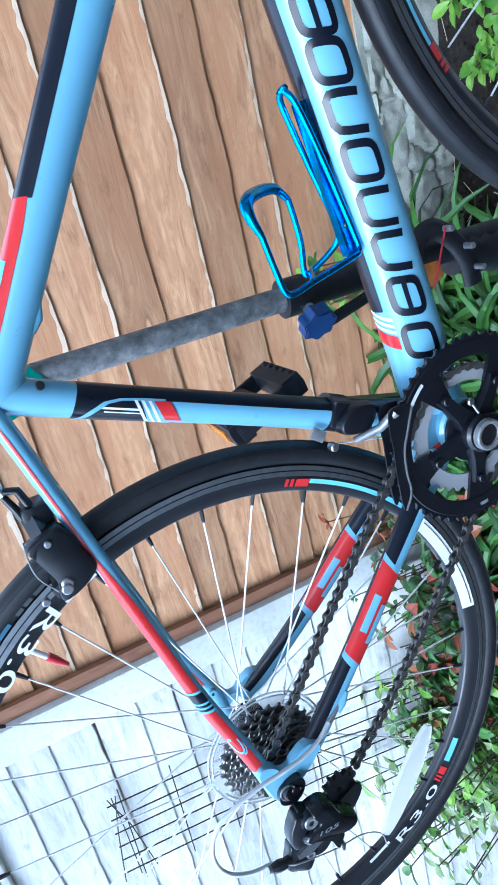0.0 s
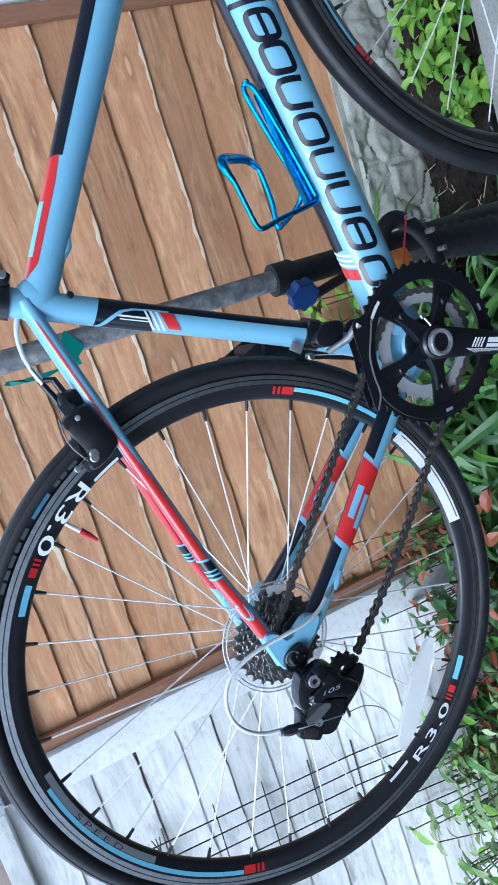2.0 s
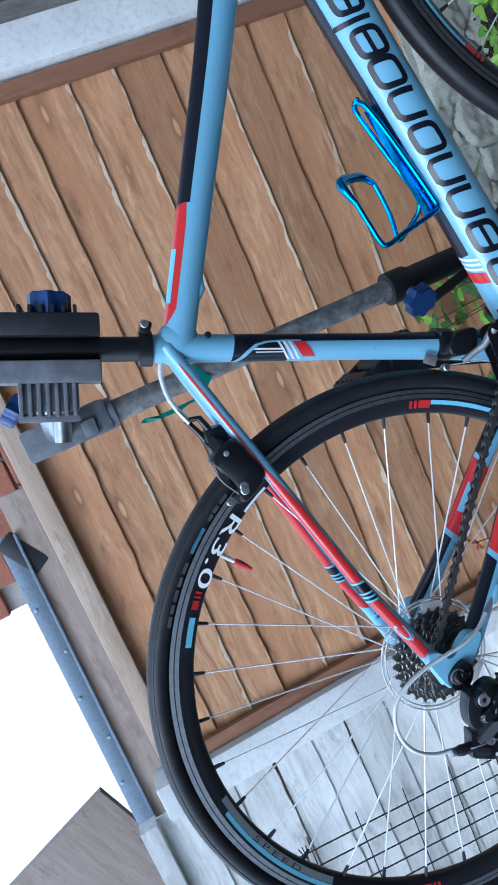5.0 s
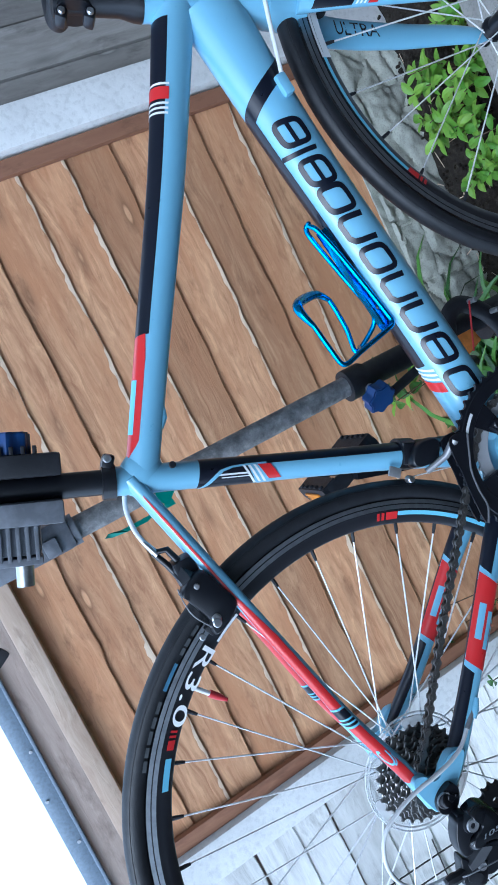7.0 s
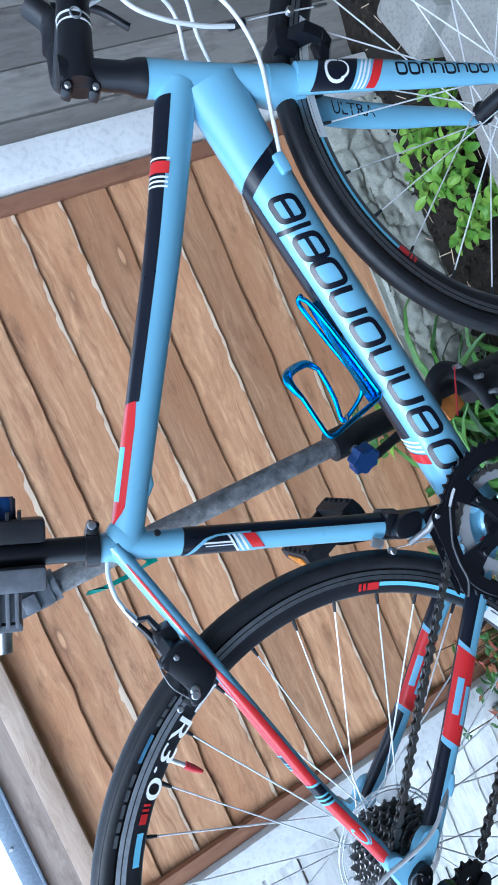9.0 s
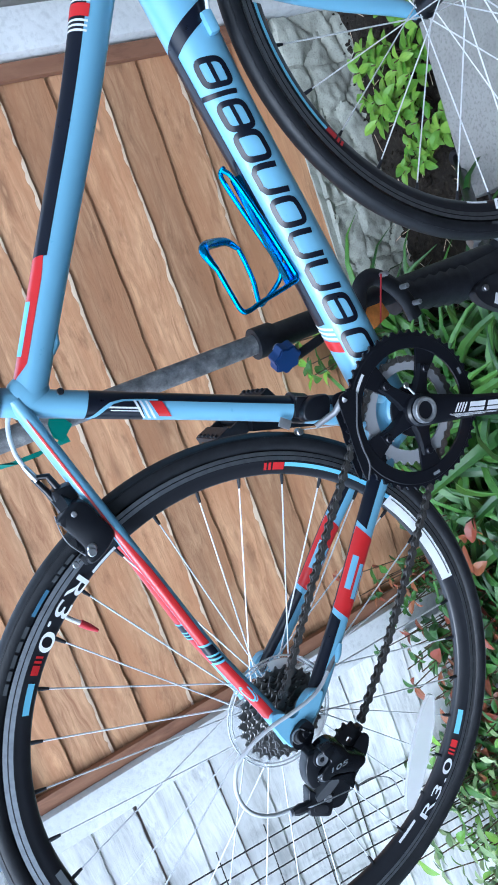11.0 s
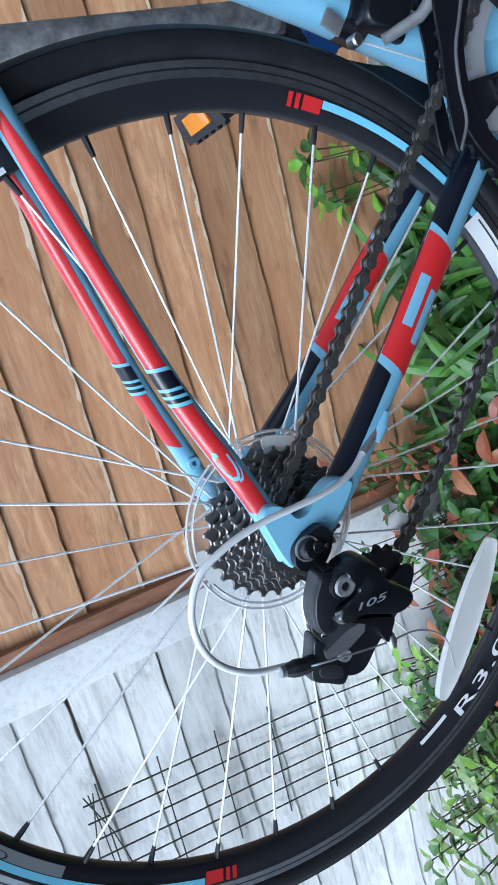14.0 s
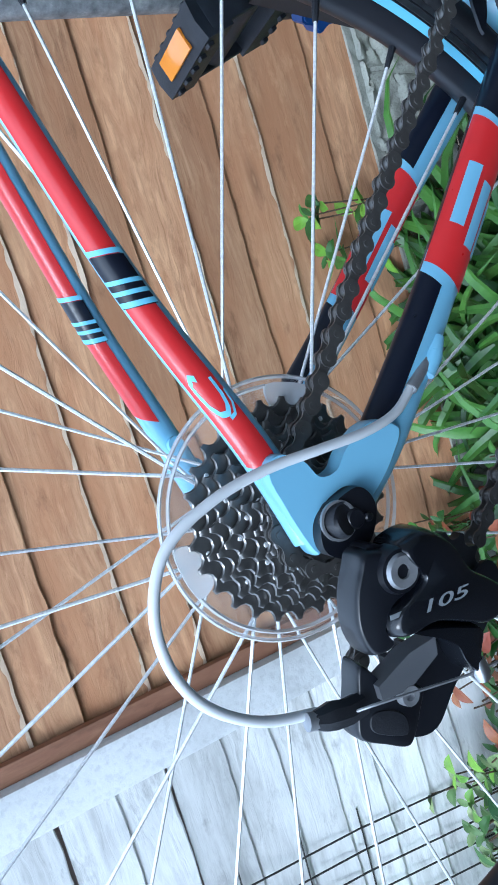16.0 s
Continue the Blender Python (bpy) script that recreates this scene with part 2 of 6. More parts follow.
def thing(name, m, label, category, group="", kind=""):
    ob = new(name)
    ob.empty_display_size = 0.05
    ob.matrix_world = m
    return tagged(ob, label, category, group, kind)


def loft(rings, closed=True, caps=True, bm=None):
    bm = bm or bmesh.new()
    vs = [[bm.verts.new(p) for p in r] for r in rings]
    n = len(vs[0])
    for a, b in zip(vs, vs[1:]):
        for i in range(n if closed else n - 1):
            j = (i + 1) % n
            bm.faces.new((a[i], a[j], b[j], b[i]))
    if caps and closed and n > 2:
        bm.faces.new(vs[0][::-1])
        bm.faces.new(vs[-1])
    return bm


def smooth_path(pts, steps=8):
    """Catmull-Rom through the points."""
    p = [Vector(q) for q in pts]
    p = [p[0] * 2 - p[1], *p, p[-1] * 2 - p[-2]]
    out = []
    for i in range(1, len(p) - 2):
        for k in range(steps):
            t = k / steps
            a, b, c, d = p[i - 1 : i + 3]
            out.append(0.5 * (2 * b + (c - a) * t + (2 * a - 5 * b + 4 * c - d) * t * t + (3 * b - a - 3 * c + d) * t**3))
    return out + [p[-2]]


def pipe(pts, r, segs=10, bm=None, flat=1.0, closed=False):
    """A round bar along points; r a number or one for each point."""
    pts = [Vector(p) for p in pts]
    rs = r if isinstance(r, (list, tuple)) else [r] * len(pts)
    up, rings = Vector((0, 0, 1)), []
    for i, p in enumerate(pts):
        d = (pts[min(i + 1, len(pts) - 1)] - pts[max(i - 1, 0)]) if not closed else pts[(i + 1) % len(pts)] - pts[i - 1]
        d.normalize()
        if i == 0:
            side = d.cross(up if abs(d.z) < 0.9 else Vector((1, 0, 0))).normalized()
        side = (side - d * side.dot(d)).normalized()
        o = d.cross(side)
        rings.append([p + rs[i] * (math.cos(q) * side + flat * math.sin(q) * o) for q in (k * math.tau / segs for k in range(segs))])
    if closed:
        rings.append(rings[0])
        bm = loft(rings, True, False, bm)
        bmesh.ops.remove_doubles(bm, verts=bm.verts, dist=1e-6)
        return bm
    return loft(rings, True, True, bm)


def box(size, at=(0, 0, 0), bevel=0.0, turn=None, bm=None, segs=2):
    b = bmesh.new()
    bmesh.ops.create_cube(b, size=1.0)
    bmesh.ops.scale(b, vec=size, verts=b.verts)
    if bevel:
        bmesh.ops.bevel(b, geom=b.edges[:], offset=bevel, segments=segs, affect="EDGES", profile=0.6)
    m = Matrix.Translation(at) @ (turn.to_4x4() if turn else Matrix())
    bmesh.ops.transform(b, matrix=m, verts=b.verts)
    return merge(bm, b) if bm else b


def merge(bm, other):
    me = bpy.data.meshes.new("tmp")
    other.to_mesh(me)
    other.free()
    bm.from_mesh(me)
    bpy.data.meshes.remove(me)
    return bm


def disc(r, depth, at=(0, 0, 0), segs=32, bevel=0.0, axis="y", r2=None, bm=None):
    """A round solid, its axis along y as a rule."""
    b = bmesh.new()
    r2 = r if r2 is None else r2
    prof = [(r - bevel, -depth / 2), (r, -depth / 2 + bevel), (r2, depth / 2 - bevel), (r2 - bevel, depth / 2)] if bevel else [(r, -depth / 2), (r2, depth / 2)]
    rings = [[(q * math.cos(k * math.tau / segs), y, q * math.sin(k * math.tau / segs)) for k in range(segs)] for q, y in prof]
    loft(rings, True, True, b)
    if axis == "z":
        bmesh.ops.rotate(b, matrix=Matrix.Rotation(radians(90), 3, "X"), verts=b.verts)
    if axis == "x":
        bmesh.ops.rotate(b, matrix=Matrix.Rotation(radians(90), 3, "Z"), verts=b.verts)
    bmesh.ops.translate(b, vec=at, verts=b.verts)
    return merge(bm, b) if bm else b


def lathe(profile, segs=96, a0=0.0, a1=360.0, at=(0, 0, 0), closed_profile=True):
    """Turns (radius, y) points about the y axis."""
    full = abs(a1 - a0) >= 359.9
    n = segs if full else segs + 1
    rings = []
    for k in range(n):
        a = radians(a0 + (a1 - a0) * k / segs)
        rings.append([(at[0] + r * math.cos(a), at[1] + y, at[2] + r * math.sin(a)) for r, y in profile])
    if full:
        rings.append(rings[0])
    bm = loft(rings, closed_profile, not full)
    bmesh.ops.remove_doubles(bm, verts=bm.verts, dist=1e-6)
    return bm


def plate(outline, thick, y=0.0, holes=(), bevel=0.0, bm=None):
    """A plate in the x-z plane from an outline, its middle at y; holes are further outlines."""
    b = bmesh.new()
    edges = []
    for loop in (outline, *holes):
        vs = [b.verts.new((p[0], y - thick / 2, p[1])) for p in loop]
        edges += [b.edges.new((vs[i], vs[(i + 1) % len(vs)])) for i in range(len(vs))]
    bmesh.ops.triangle_fill(b, use_beauty=True, use_dissolve=False, edges=edges)
    geo = bmesh.ops.extrude_face_region(b, geom=b.faces[:])
    bmesh.ops.translate(b, vec=(0, thick, 0), verts=[v for v in geo["geom"] if isinstance(v, bmesh.types.BMVert)])
    return merge(bm, b) if bm else b


def circle(cx, cz, r, n=24, a0=0.0):
    return [(cx + r * math.cos(a0 + k * math.tau / n), cz + r * math.sin(a0 + k * math.tau / n)) for k in range(n)]


def gear(r, teeth, depth=0.0045, inner=True):
    out = []
    for k in range(teeth):
        for f, q in ((-0.36, -1), (-0.18, -0.55), (-0.1, 0), (0.1, 0), (0.18, -0.55), (0.36, -1)):
            a = (k + f) * math.tau / teeth
            out.append(((r + depth * q) * math.cos(a), (r + depth * q) * math.sin(a)))
    return out


def letters(text, size, bold=0.0):
    """The built-in font's outline as a flat mesh in x and y, centred."""
    cu = bpy.data.curves.new("t", "FONT")
    cu.body, cu.size, cu.align_x, cu.align_y = text, size, "CENTER", "CENTER"
    cu.resolution_u = 5
    cu.offset = bold
    ob = new("t", cu)
    bpy.context.view_layer.update()
    me = bpy.data.meshes.new_from_object(ob.evaluated_get(bpy.context.evaluated_depsgraph_get()))
    bpy.data.objects.remove(ob)
    bpy.data.curves.remove(cu)
    bm = bmesh.new()
    bm.from_mesh(me)
    bpy.data.meshes.remove(me)
    return bm


class Tube:
    """A frame tube in the bicycle's x-z plane: (x, z, y, radius in the plane, radius across) along its length."""

    def __init__(self, *stations, power=1.0):
        self.st = [Vector(s) for s in stations]
        self.power = power

    def at(self, s):
        f = min(max(s, 0.0), 1.0) * (len(self.st) - 1)
        i = min(int(f), len(self.st) - 2)
        n = len(self.st)
        a, b, c, d = (self.st[min(max(k, 0), n - 1)] for k in (i - 1, i, i + 1, i + 2))
        t = f - i
        if n == 2:
            return b.lerp(c, t)
        return 0.5 * (2 * b + (c - a) * t + (2 * a - 5 * b + 4 * c - d) * t * t + (3 * b - a - 3 * c + d) * t**3)

    def point(self, s, a, off=0.0):
        """a: degrees, 0 faces the right side of the bicycle, 90 the side left of the tube's way in the plane."""
        p, q, o = self.at(s), self.at(s + 0.01 if s < 0.99 else s), self.at(s - 0.01 if s > 0.01 else s)
        d = Vector((q[0] - o[0], q[1] - o[1])).normalized()
        a = radians(a)
        ca, sa = math.cos(a), math.sin(a)
        if self.power != 1.0:
            ca, sa = math.copysign(abs(ca) ** self.power, ca), math.copysign(abs(sa) ** self.power, sa)
        r, w = p[3] + off, p[4] + off
        return Vector((p[0] - d[1] * r * sa, p[2] - w * ca, p[1] + d[0] * r * sa))

    def solid(self, steps=16, segs=28, bm=None):
        return loft([[self.point(k / steps, 360 * i / segs) for i in range(segs)] for k in range(steps + 1)], True, True, bm)

    def patch(self, s0, s1, a0, a1, slant=0.0, off=0.0004, ns=10, na=8, ends=(1, 1), bm=None):
        """A decal on the tube's skin; slant shifts its far side along; ends below 1 narrow it there."""
        rings, na = [], max(na, int(abs(a1 - a0) / 7))
        for i in range(ns + 1):
            f = i / ns
            e = ends[0] + (1 - ends[0]) * min(1, f * 6) if f < 0.5 else ends[1] + (1 - ends[1]) * min(1, (1 - f) * 6)
            m, h = (a0 + a1) / 2, (a1 - a0) / 2 * e
            rings.append([self.point(s0 + (s1 - s0) * f + slant * (j / na - 0.5), m - h + 2 * h * j / na, off) for j in range(na + 1)])
        return loft(rings, False, False, bm)

    def glyph(self, outer, s, a, sw, aw, width, bm, off=0.0007):
        """A closed or open stroke of (u, v) points drawn on the skin, centred at (s, a)."""
        rows, fine = [], [outer[0]]
        for p, q in zip(outer, outer[1:]):
            m = max(1, int(math.hypot(q[0] - p[0], q[1] - p[1]) / 0.09))
            fine += [(p[0] + (q[0] - p[0]) * k / m, p[1] + (q[1] - p[1]) * k / m) for k in range(1, m + 1)]
        fine[-1] = outer[-1]
        outer = fine
        n = len(outer)
        for i, (u, v) in enumerate(outer):
            p, q = outer[max(i - 1, 0)], outer[min(i + 1, n - 1)]
            if outer[0] == outer[-1]:
                p, q = outer[i - 1 if i else n - 2], outer[(i + 1) % n if i < n - 1 else 1]
            tx, ty = q[0] - p[0], q[1] - p[1]
            l = math.hypot(tx, ty) or 1
            nx, ny = -ty / l * width, tx / l * width
            rows.append([self.point(s + (u + k * nx) * sw, a + (v + k * ny) * aw, off) for k in (-1, 1)])
        return loft(rows, False, False, bm)

# ---- the setting: soil, fence, what shows above it ----
rng = random.Random(7)
H = 1.2
WALL_Y = 1.0

bm = bmesh.new()
N = 60
xs = [-60, -20, -6, -3.2] + [-2.2 + 4.4 * k / N for k in range(N + 1)] + [3.2, 6, 20, 60]
ys = [-60, -20, -6, -2.5] + [-1.4 + 2.6 * k / 40 for k in range(41)] + [3, 8, 25, 60]
grid = []
for x in xs:
    col = []
    for y in ys:
        near = -2.2 <= x <= 2.2 and -1.4 <= y <= 1.2
        z = 0.035 * noise.noise((x * 4, y * 4, 0)) + 0.02 * noise.noise((x * 15, y * 15, 3)) if near else 0.0
        col.append(bm.verts.new((x, y, z - 0.015)))
    grid.append(col)
for a, b in zip(grid, grid[1:]):
    for j in range(len(ys) - 1):
        bm.faces.new((a[j], b[j], b[j + 1], a[j + 1]))
ground = tagged(part("ground", bm, SOIL), "dark garden soil with small clods", "soil", kind="structure")


def lap_board(length, height, rnd, thick=0.009, wave=0.006, edge=0.006, lean=0.010):
    """A thin sawn board along x, leaning out at its foot, with an uneven lower edge; face material 0, edge 1."""
    n = 150
    off = rnd.uniform(0, 99)
    bm = bmesh.new()
    rows = []
    for i in range(n + 1):
        x = -length / 2 + length * i / n
        w = wave * (noise.noise((x * 5 + off, 0, 0)) + 0.6 * noise.noise((x * 17 + off, 4, 0)))
        e = edge * max(0.14, 0.80 + 1.6 * noise.noise((x * 7 + off, 9, 0)) + 0.9 * noise.noise((x * 31 + off, 2, 0)) + 0.5 * noise.noise((x * 90 + off, 5, 0)))
        zb, zt = -height / 2 + w, height / 2
        rows.append([(x, 0, zt), (x, -lean, zb + e), (x, 0.0012 - lean, zb), (x, thick - lean, zb), (x, thick * 0.6, zt)])
    vs = [[bm.verts.new(p) for p in r] for r in rows]
    for a, b in zip(vs, vs[1:]):
        for k in range(5):
            f = bm.faces.new((a[k], a[(k + 1) % 5], b[(k + 1) % 5], b[k]))
            f.material_index = 1 if k == 1 else 0
    bm.faces.new(vs[0])
    bm.faces.new(vs[-1][::-1])
    return bm


# the stained panel between its posts
PX0, PX1 = -0.535, 1.228
panel = thing("fence_panel", pose(0, WALL_Y, H), "orange-brown stained lap fence panel with chipped board edges", "fence panel", kind="structure")
joints = [0.43, 0.30, 0.188, 0.085, -0.052, -0.178, -0.30, -0.435, -0.55, -0.66, -0.835, -0.965]
cx, wide = (PX0 + PX1) / 2, PX1 - PX0
for i, (a, b) in enumerate(zip(joints, joints[1:])):
    r = random.Random(i)
    pale = i in (1, 3, 4, 6, 8)
    bd = part("board", lap_board(wide, a - b + 0.016, r, edge=0.0078 if pale else 0.0025), [CEDAR, BARE if pale else CEDAR], panel, smooth=False)
    bd.location = (cx, 0.0, (a + b) / 2 + 0.008)
    bd.rotation_euler = (0, radians(r.uniform(-0.25, 0.25)), 0)
for x in (PX0 + 0.02, PX1 - 0.021):
    bt = part("batten", box((0.04, 0.022, 1.38), bevel=0.003), TRIMZ, panel, "brown upright batten")
    bt.location = (x, -0.024, -0.275)
cap = part("cap_rail", box((wide, 0.05, 0.052), bevel=0.004), CAPWOOD, panel, "brown top rail paled for glare")
cap.location = (cx, -0.012, 0.442)

# concrete posts and the rock-faced gravel board
for i, x in enumerate((-0.588, 1.287)):
    b = box((0.106, 0.10, 1.86), bevel=0.012)
    p = tagged(part("post", b, POST), "pale weathered concrete fence post", "fence post", "fence posts", "structure")
    p.location = (x, WALL_Y - 0.01, 0.93 - 0.15)
bm = bmesh.new()
nx, nz = 240, 40
vs = []
for i in range(nx + 1):
    col = []
    for k in range(nz + 1):
        x, z = i / nx * wide, k / nz * 0.27
        f, _ = noise.voronoi((x * 8 + 0.35 * noise.noise((x * 6, z * 6, 5)), z * 9 + 0.35 * noise.noise((x * 6, z * 6, 8)), 0.0))
        crack = min(1.0, (f[1] - f[0]) * 6.0) ** 0.5
        d = 0.016 * crack + 0.016 * noise.noise((x * 7, z * 12, 1)) + 0.007 * noise.noise((x * 40, z * 40, 1)) + 0.003 * noise.noise((x * 110, z * 110, 2))
        d *= 0.3 if k > nz - 4 else 1.0
        col.append(bm.verts.new((x, -d, z)))
    vs.append(col)
for a, b in zip(vs, vs[1:]):
    for k in range(nz):
        bm.faces.new((a[k], b[k], b[k + 1], a[k + 1]))
top = [bm.verts.new((i / nx * wide, 0.05, 0.27)) for i in range(nx + 1)]
for i in range(nx):
    bm.faces.new((vs[i][nz], vs[i + 1][nz], top[i + 1], top[i]))
gravel = tagged(part("gravel_board", bm, ROCK), "mossy grey rock-faced concrete gravel board", "gravel board", kind="structure")
gravel.location = (PX0, WALL_Y - 0.012, -0.03)

# the silvered panel on one side
old = thing("fence_panel", pose(0, WALL_Y, H), "silver-grey weathered lap fence panel", "fence panel", kind="structure")
gj = [0.56, 0.44, 0.33, 0.20, 0.085, -0.03, -0.15, -0.27, -0.385, -0.50, -0.62, -0.74, -0.86, -0.98, -1.10, -1.22]
for i, (a, b) in enumerate(zip(gj, gj[1:])):
    r = random.Random(50 + i)
    bd = part("board", lap_board(2.0, a - b + 0.004, r, edge=0.003, lean=0.006), [GREYWOOD, GREYWOOD], old, smooth=False)
    bd.location = (-1.64, 0.0, (a + b) / 2)
    bd.rotation_euler = (0, radians(r.uniform(-0.4, 0.4)), 0)
bt = part("cap_rail", box((2.0, 0.05, 0.05), bevel=0.004), GREYWOOD, old)
bt.location = (-1.64, -0.005, 0.575)

# grey upright boards on the other side
tall = thing("board_fence", pose(0, WALL_Y, H), "dark grey weathered upright board fence", "fence", kind="structure")
x = 1.342
shared = {}
i = 0
while x < 2.06:
    r = random.Random(90 + i)
    w = (0.075, 0.125, 0.155, 0.11, 0.135)[i % 5]
    bd = part("board", box((w - 0.006, 0.02, 1.95), bevel=0.002), GREYWOODZ, tall, smooth=False)
    bd.location = (x + w / 2, 0.01 + r.uniform(-0.006, 0.006), -0.25)
    x += w
    i += 1

# wire mesh leaning on the silvered panel
mesh_panel = thing("wire_mesh_panel", pose(-0.93, WALL_Y - 0.03, H + 0.19, 2, 4, 0), "rusty dark welded wire mesh leaning on the grey fence", "wire mesh")
for k in range(6):
    w = part("wire", pipe([(-0.02 - 0.052 * k, 0, 0.06), (-0.06 - 0.055 * k, -0.004, -0.6), (-0.12 - 0.058 * k, -0.03, -1.25)], 0.0022, 6), WIRE, mesh_panel)
for k in range(8):
    z = 0.02 - 0.158 * k
    w = part("wire", pipe([(0.02 - 0.06 * (-z), 0.003, z), (-0.34 - 0.05 * (-z), 0.003, z - 0.012)], 0.002, 6), WIRE, mesh_panel)
for k in range(3):
    w = part("wire", pipe([(0.0, 0.004, 0.03 + 0.012 * k), (-0.12, 0.0, 0.05 - 0.02 * k), (-0.3, -0.01, 0.07 - 0.05 * k)], 0.0018, 6), WIRE, mesh_panel)

# what shows above the fence: metal edge with screws, boards, brick
edge = thing("roof_edge", pose(-0.43, WALL_Y + 0.12, H + 0.592, 0, 0.6, 0), "dark grey metal roof edge strip with small screws", "roof trim", kind="structure")
part("metal_strip", box((1.3, 0.02, 0.05), bevel=0.003), ZINC, edge)
b = part("metal_lip", box((1.3, 0.05, 0.008), bevel=0.002), ZINC, edge)
b.location = (0, -0.02, -0.03)
for k in range(9):
    s = part("screw", disc(0.005, 0.004, segs=12, bevel=0.001), ALLOY, edge)
    s.location = (-0.55 + 0.14 * k, -0.013, 0.012 if k % 2 else -0.01)
fascia = tagged(part("fascia_board", box((1.5, 0.02, 0.12), bevel=0.003), SHEDWOOD), "grey weathered fascia board behind the fence", "board", kind="structure")
fascia.matrix_world = pose(-0.43, WALL_Y + 0.10, H + 0.505, 0, 0.6, 0)
shed = tagged(part("shed_wall", box((0.9, 0.03, 0.5), bevel=0.004), SHEDWOOD), "grey-brown timber shed gable above the fence, paled for haze", "shed wall", kind="structure")
shed.matrix_world = pose(-1.18, WALL_Y + 0.35, H + 0.80, 0, -20, 0)
lower = tagged(part("shed_wall", box((0.9, 0.03, 1.74), bevel=0.004), SHEDWOOD), "lower boards of the timber shed, paled for haze", "shed wall", kind="structure")
lower.location = (-1.18, WALL_Y + 0.40, 0.86)
flank = tagged(part("shed_wall", box((1.5, 0.04, 1.68), bevel=0.004), SHEDWOOD), "shed side that carries the roof edge behind the fence", "shed wall", kind="structure")
flank.location = (-0.43, WALL_Y + 0.19, 0.83)
bird = thing("roof_finial", pose(0.16, WALL_Y + 0.1, H + 0.56, 0, -30, 0), "dark brown plastic end cap of the roof edge", "end cap")
part("cap_body", box((0.13, 0.03, 0.06), bevel=0.012), PLASTIC, bird)
brick_wall = thing("brick_wall", pose(0.35, WALL_Y + 0.9, H), "distant red brick house wall", "house wall", kind="structure")
part("mortar_bed", box((1.0, 0.08, 2.15), (0, 0.05, -0.125)), MORTAR, brick_wall)
bmesh_brick = mesh_of(box((0.215, 0.03, 0.065), bevel=0.004, segs=1), BRICK, False)
for r in range(8):
    for k in range(4):
        o = part("brick", bmesh_brick, None, brick_wall)
        o.location = (-0.4 + 0.225 * k + (0.11 if r % 2 else 0), 0.0, 0.42 + 0.075 * r)

# an unseen plain wall added behind the eye to cut front light and reflections
back = tagged(part("house_wall", box((14, 0.3, 3.0), (0, 0, 1.5)), concrete("dull_render", (0.20, 0.20, 0.19))), "plain dull wall added behind the viewpoint to cut front light", "house wall", kind="structure")
back.location = (0, -3.4, -0.05)

# a tall wall added out of view; blocks sky light from +x
side = tagged(part("house_wall", box((0.3, 4.6, 5.4), (0, 0, 2.7)), bpy.data.materials["dull_render"]), "plain dull wall added out of view to shade the +x side", "house wall", kind="structure")
side.location = (2.25, -1.1, -0.05)

# ---- the bicycle ----


def rounded(outline, steps=5):
    """A closed smooth curve through the points."""
    p = [Vector(q) for q in outline]
    n, out = len(p), []
    for i in range(n):
        a, b, c, d4 = p[i - 1], p[i], p[(i + 1) % n], p[(i + 2) % n]
        for k in range(steps):
            t = k / steps
            v = 0.5 * (2 * b + (c - a) * t + (2 * a - 5 * b + 4 * c - d4) * t * t + (3 * b - a - 3 * c + d4) * t**3)
            out.append((v.x, v.y))
    return out


bike = thing("bicycle", pose(0, 0, H, 0, 38.5, 0), "sky-blue road bicycle with black and red graphics, clamped in a stand", "bicycle")
BB = Vector((0.408, -0.06))
AX = (0.0, 0.0)

top_tube = Tube((0.280, 0.3890, 0, 0.0178, 0.0170), (0.44, 0.4090, 0, 0.0192, 0.0180), (0.62, 0.4310, 0, 0.0210, 0.0185), (0.80, 0.461, 0, 0.0240, 0.0205))
down_tube = Tube((0.818, 0.424, 0, 0.040, 0.026), (0.697, 0.290, 0, 0.0330, 0.0275), (0.557, 0.120, 0, 0.0320, 0.0280), (0.422, -0.040, 0, 0.033, 0.030))
seat_tube = Tube((0.405, -0.055, 0, 0.025, 0.024), (0.356, 0.115, 0, 0.0162, 0.0165), (0.2685, 0.417, 0, 0.0160, 0.0160))
head_tube = Tube((0.848, 0.358, 0, 0.0245, 0.0235), (0.825, 0.42, 0, 0.0205, 0.0195), (0.793, 0.497, 0, 0.0215, 0.0205))
stays, chains = {}, {}
for side in (-1, 1):
    wide_by = 0.007 if side < 0 else 0.0  # the drive side stands further out
    stays[side] = Tube((0.275, 0.403, side * 0.010, 0.0084, 0.0078), (0.190, 0.290, side * 0.023, 0.0078, 0.0068), (0.117, 0.1935, side * (0.034 + 0.3 * wide_by), 0.0077, 0.0066), (0.0615, 0.1195, side * (0.0425 + 0.7 * wide_by), 0.0080, 0.0066), (0.0165, 0.0490, side * (0.056 + wide_by), 0.0088, 0.0066), (-0.013, 0.0105, side * (0.0625 + wide_by), 0.0085, 0.006))
    chains[side] = Tube((0.385, -0.058, side * 0.020, 0.016, 0.012), (0.245, -0.0375, side * (0.036 + 0.8 * wide_by), 0.0132, 0.0100), (0.137, -0.0262, side * (0.047 + wide_by), 0.0122, 0.0090), (0.050, -0.0140, side * (0.058 + wide_by), 0.0130, 0.0078), (0.010, -0.004, side * (0.063 + wide_by), 0.0125, 0.007))

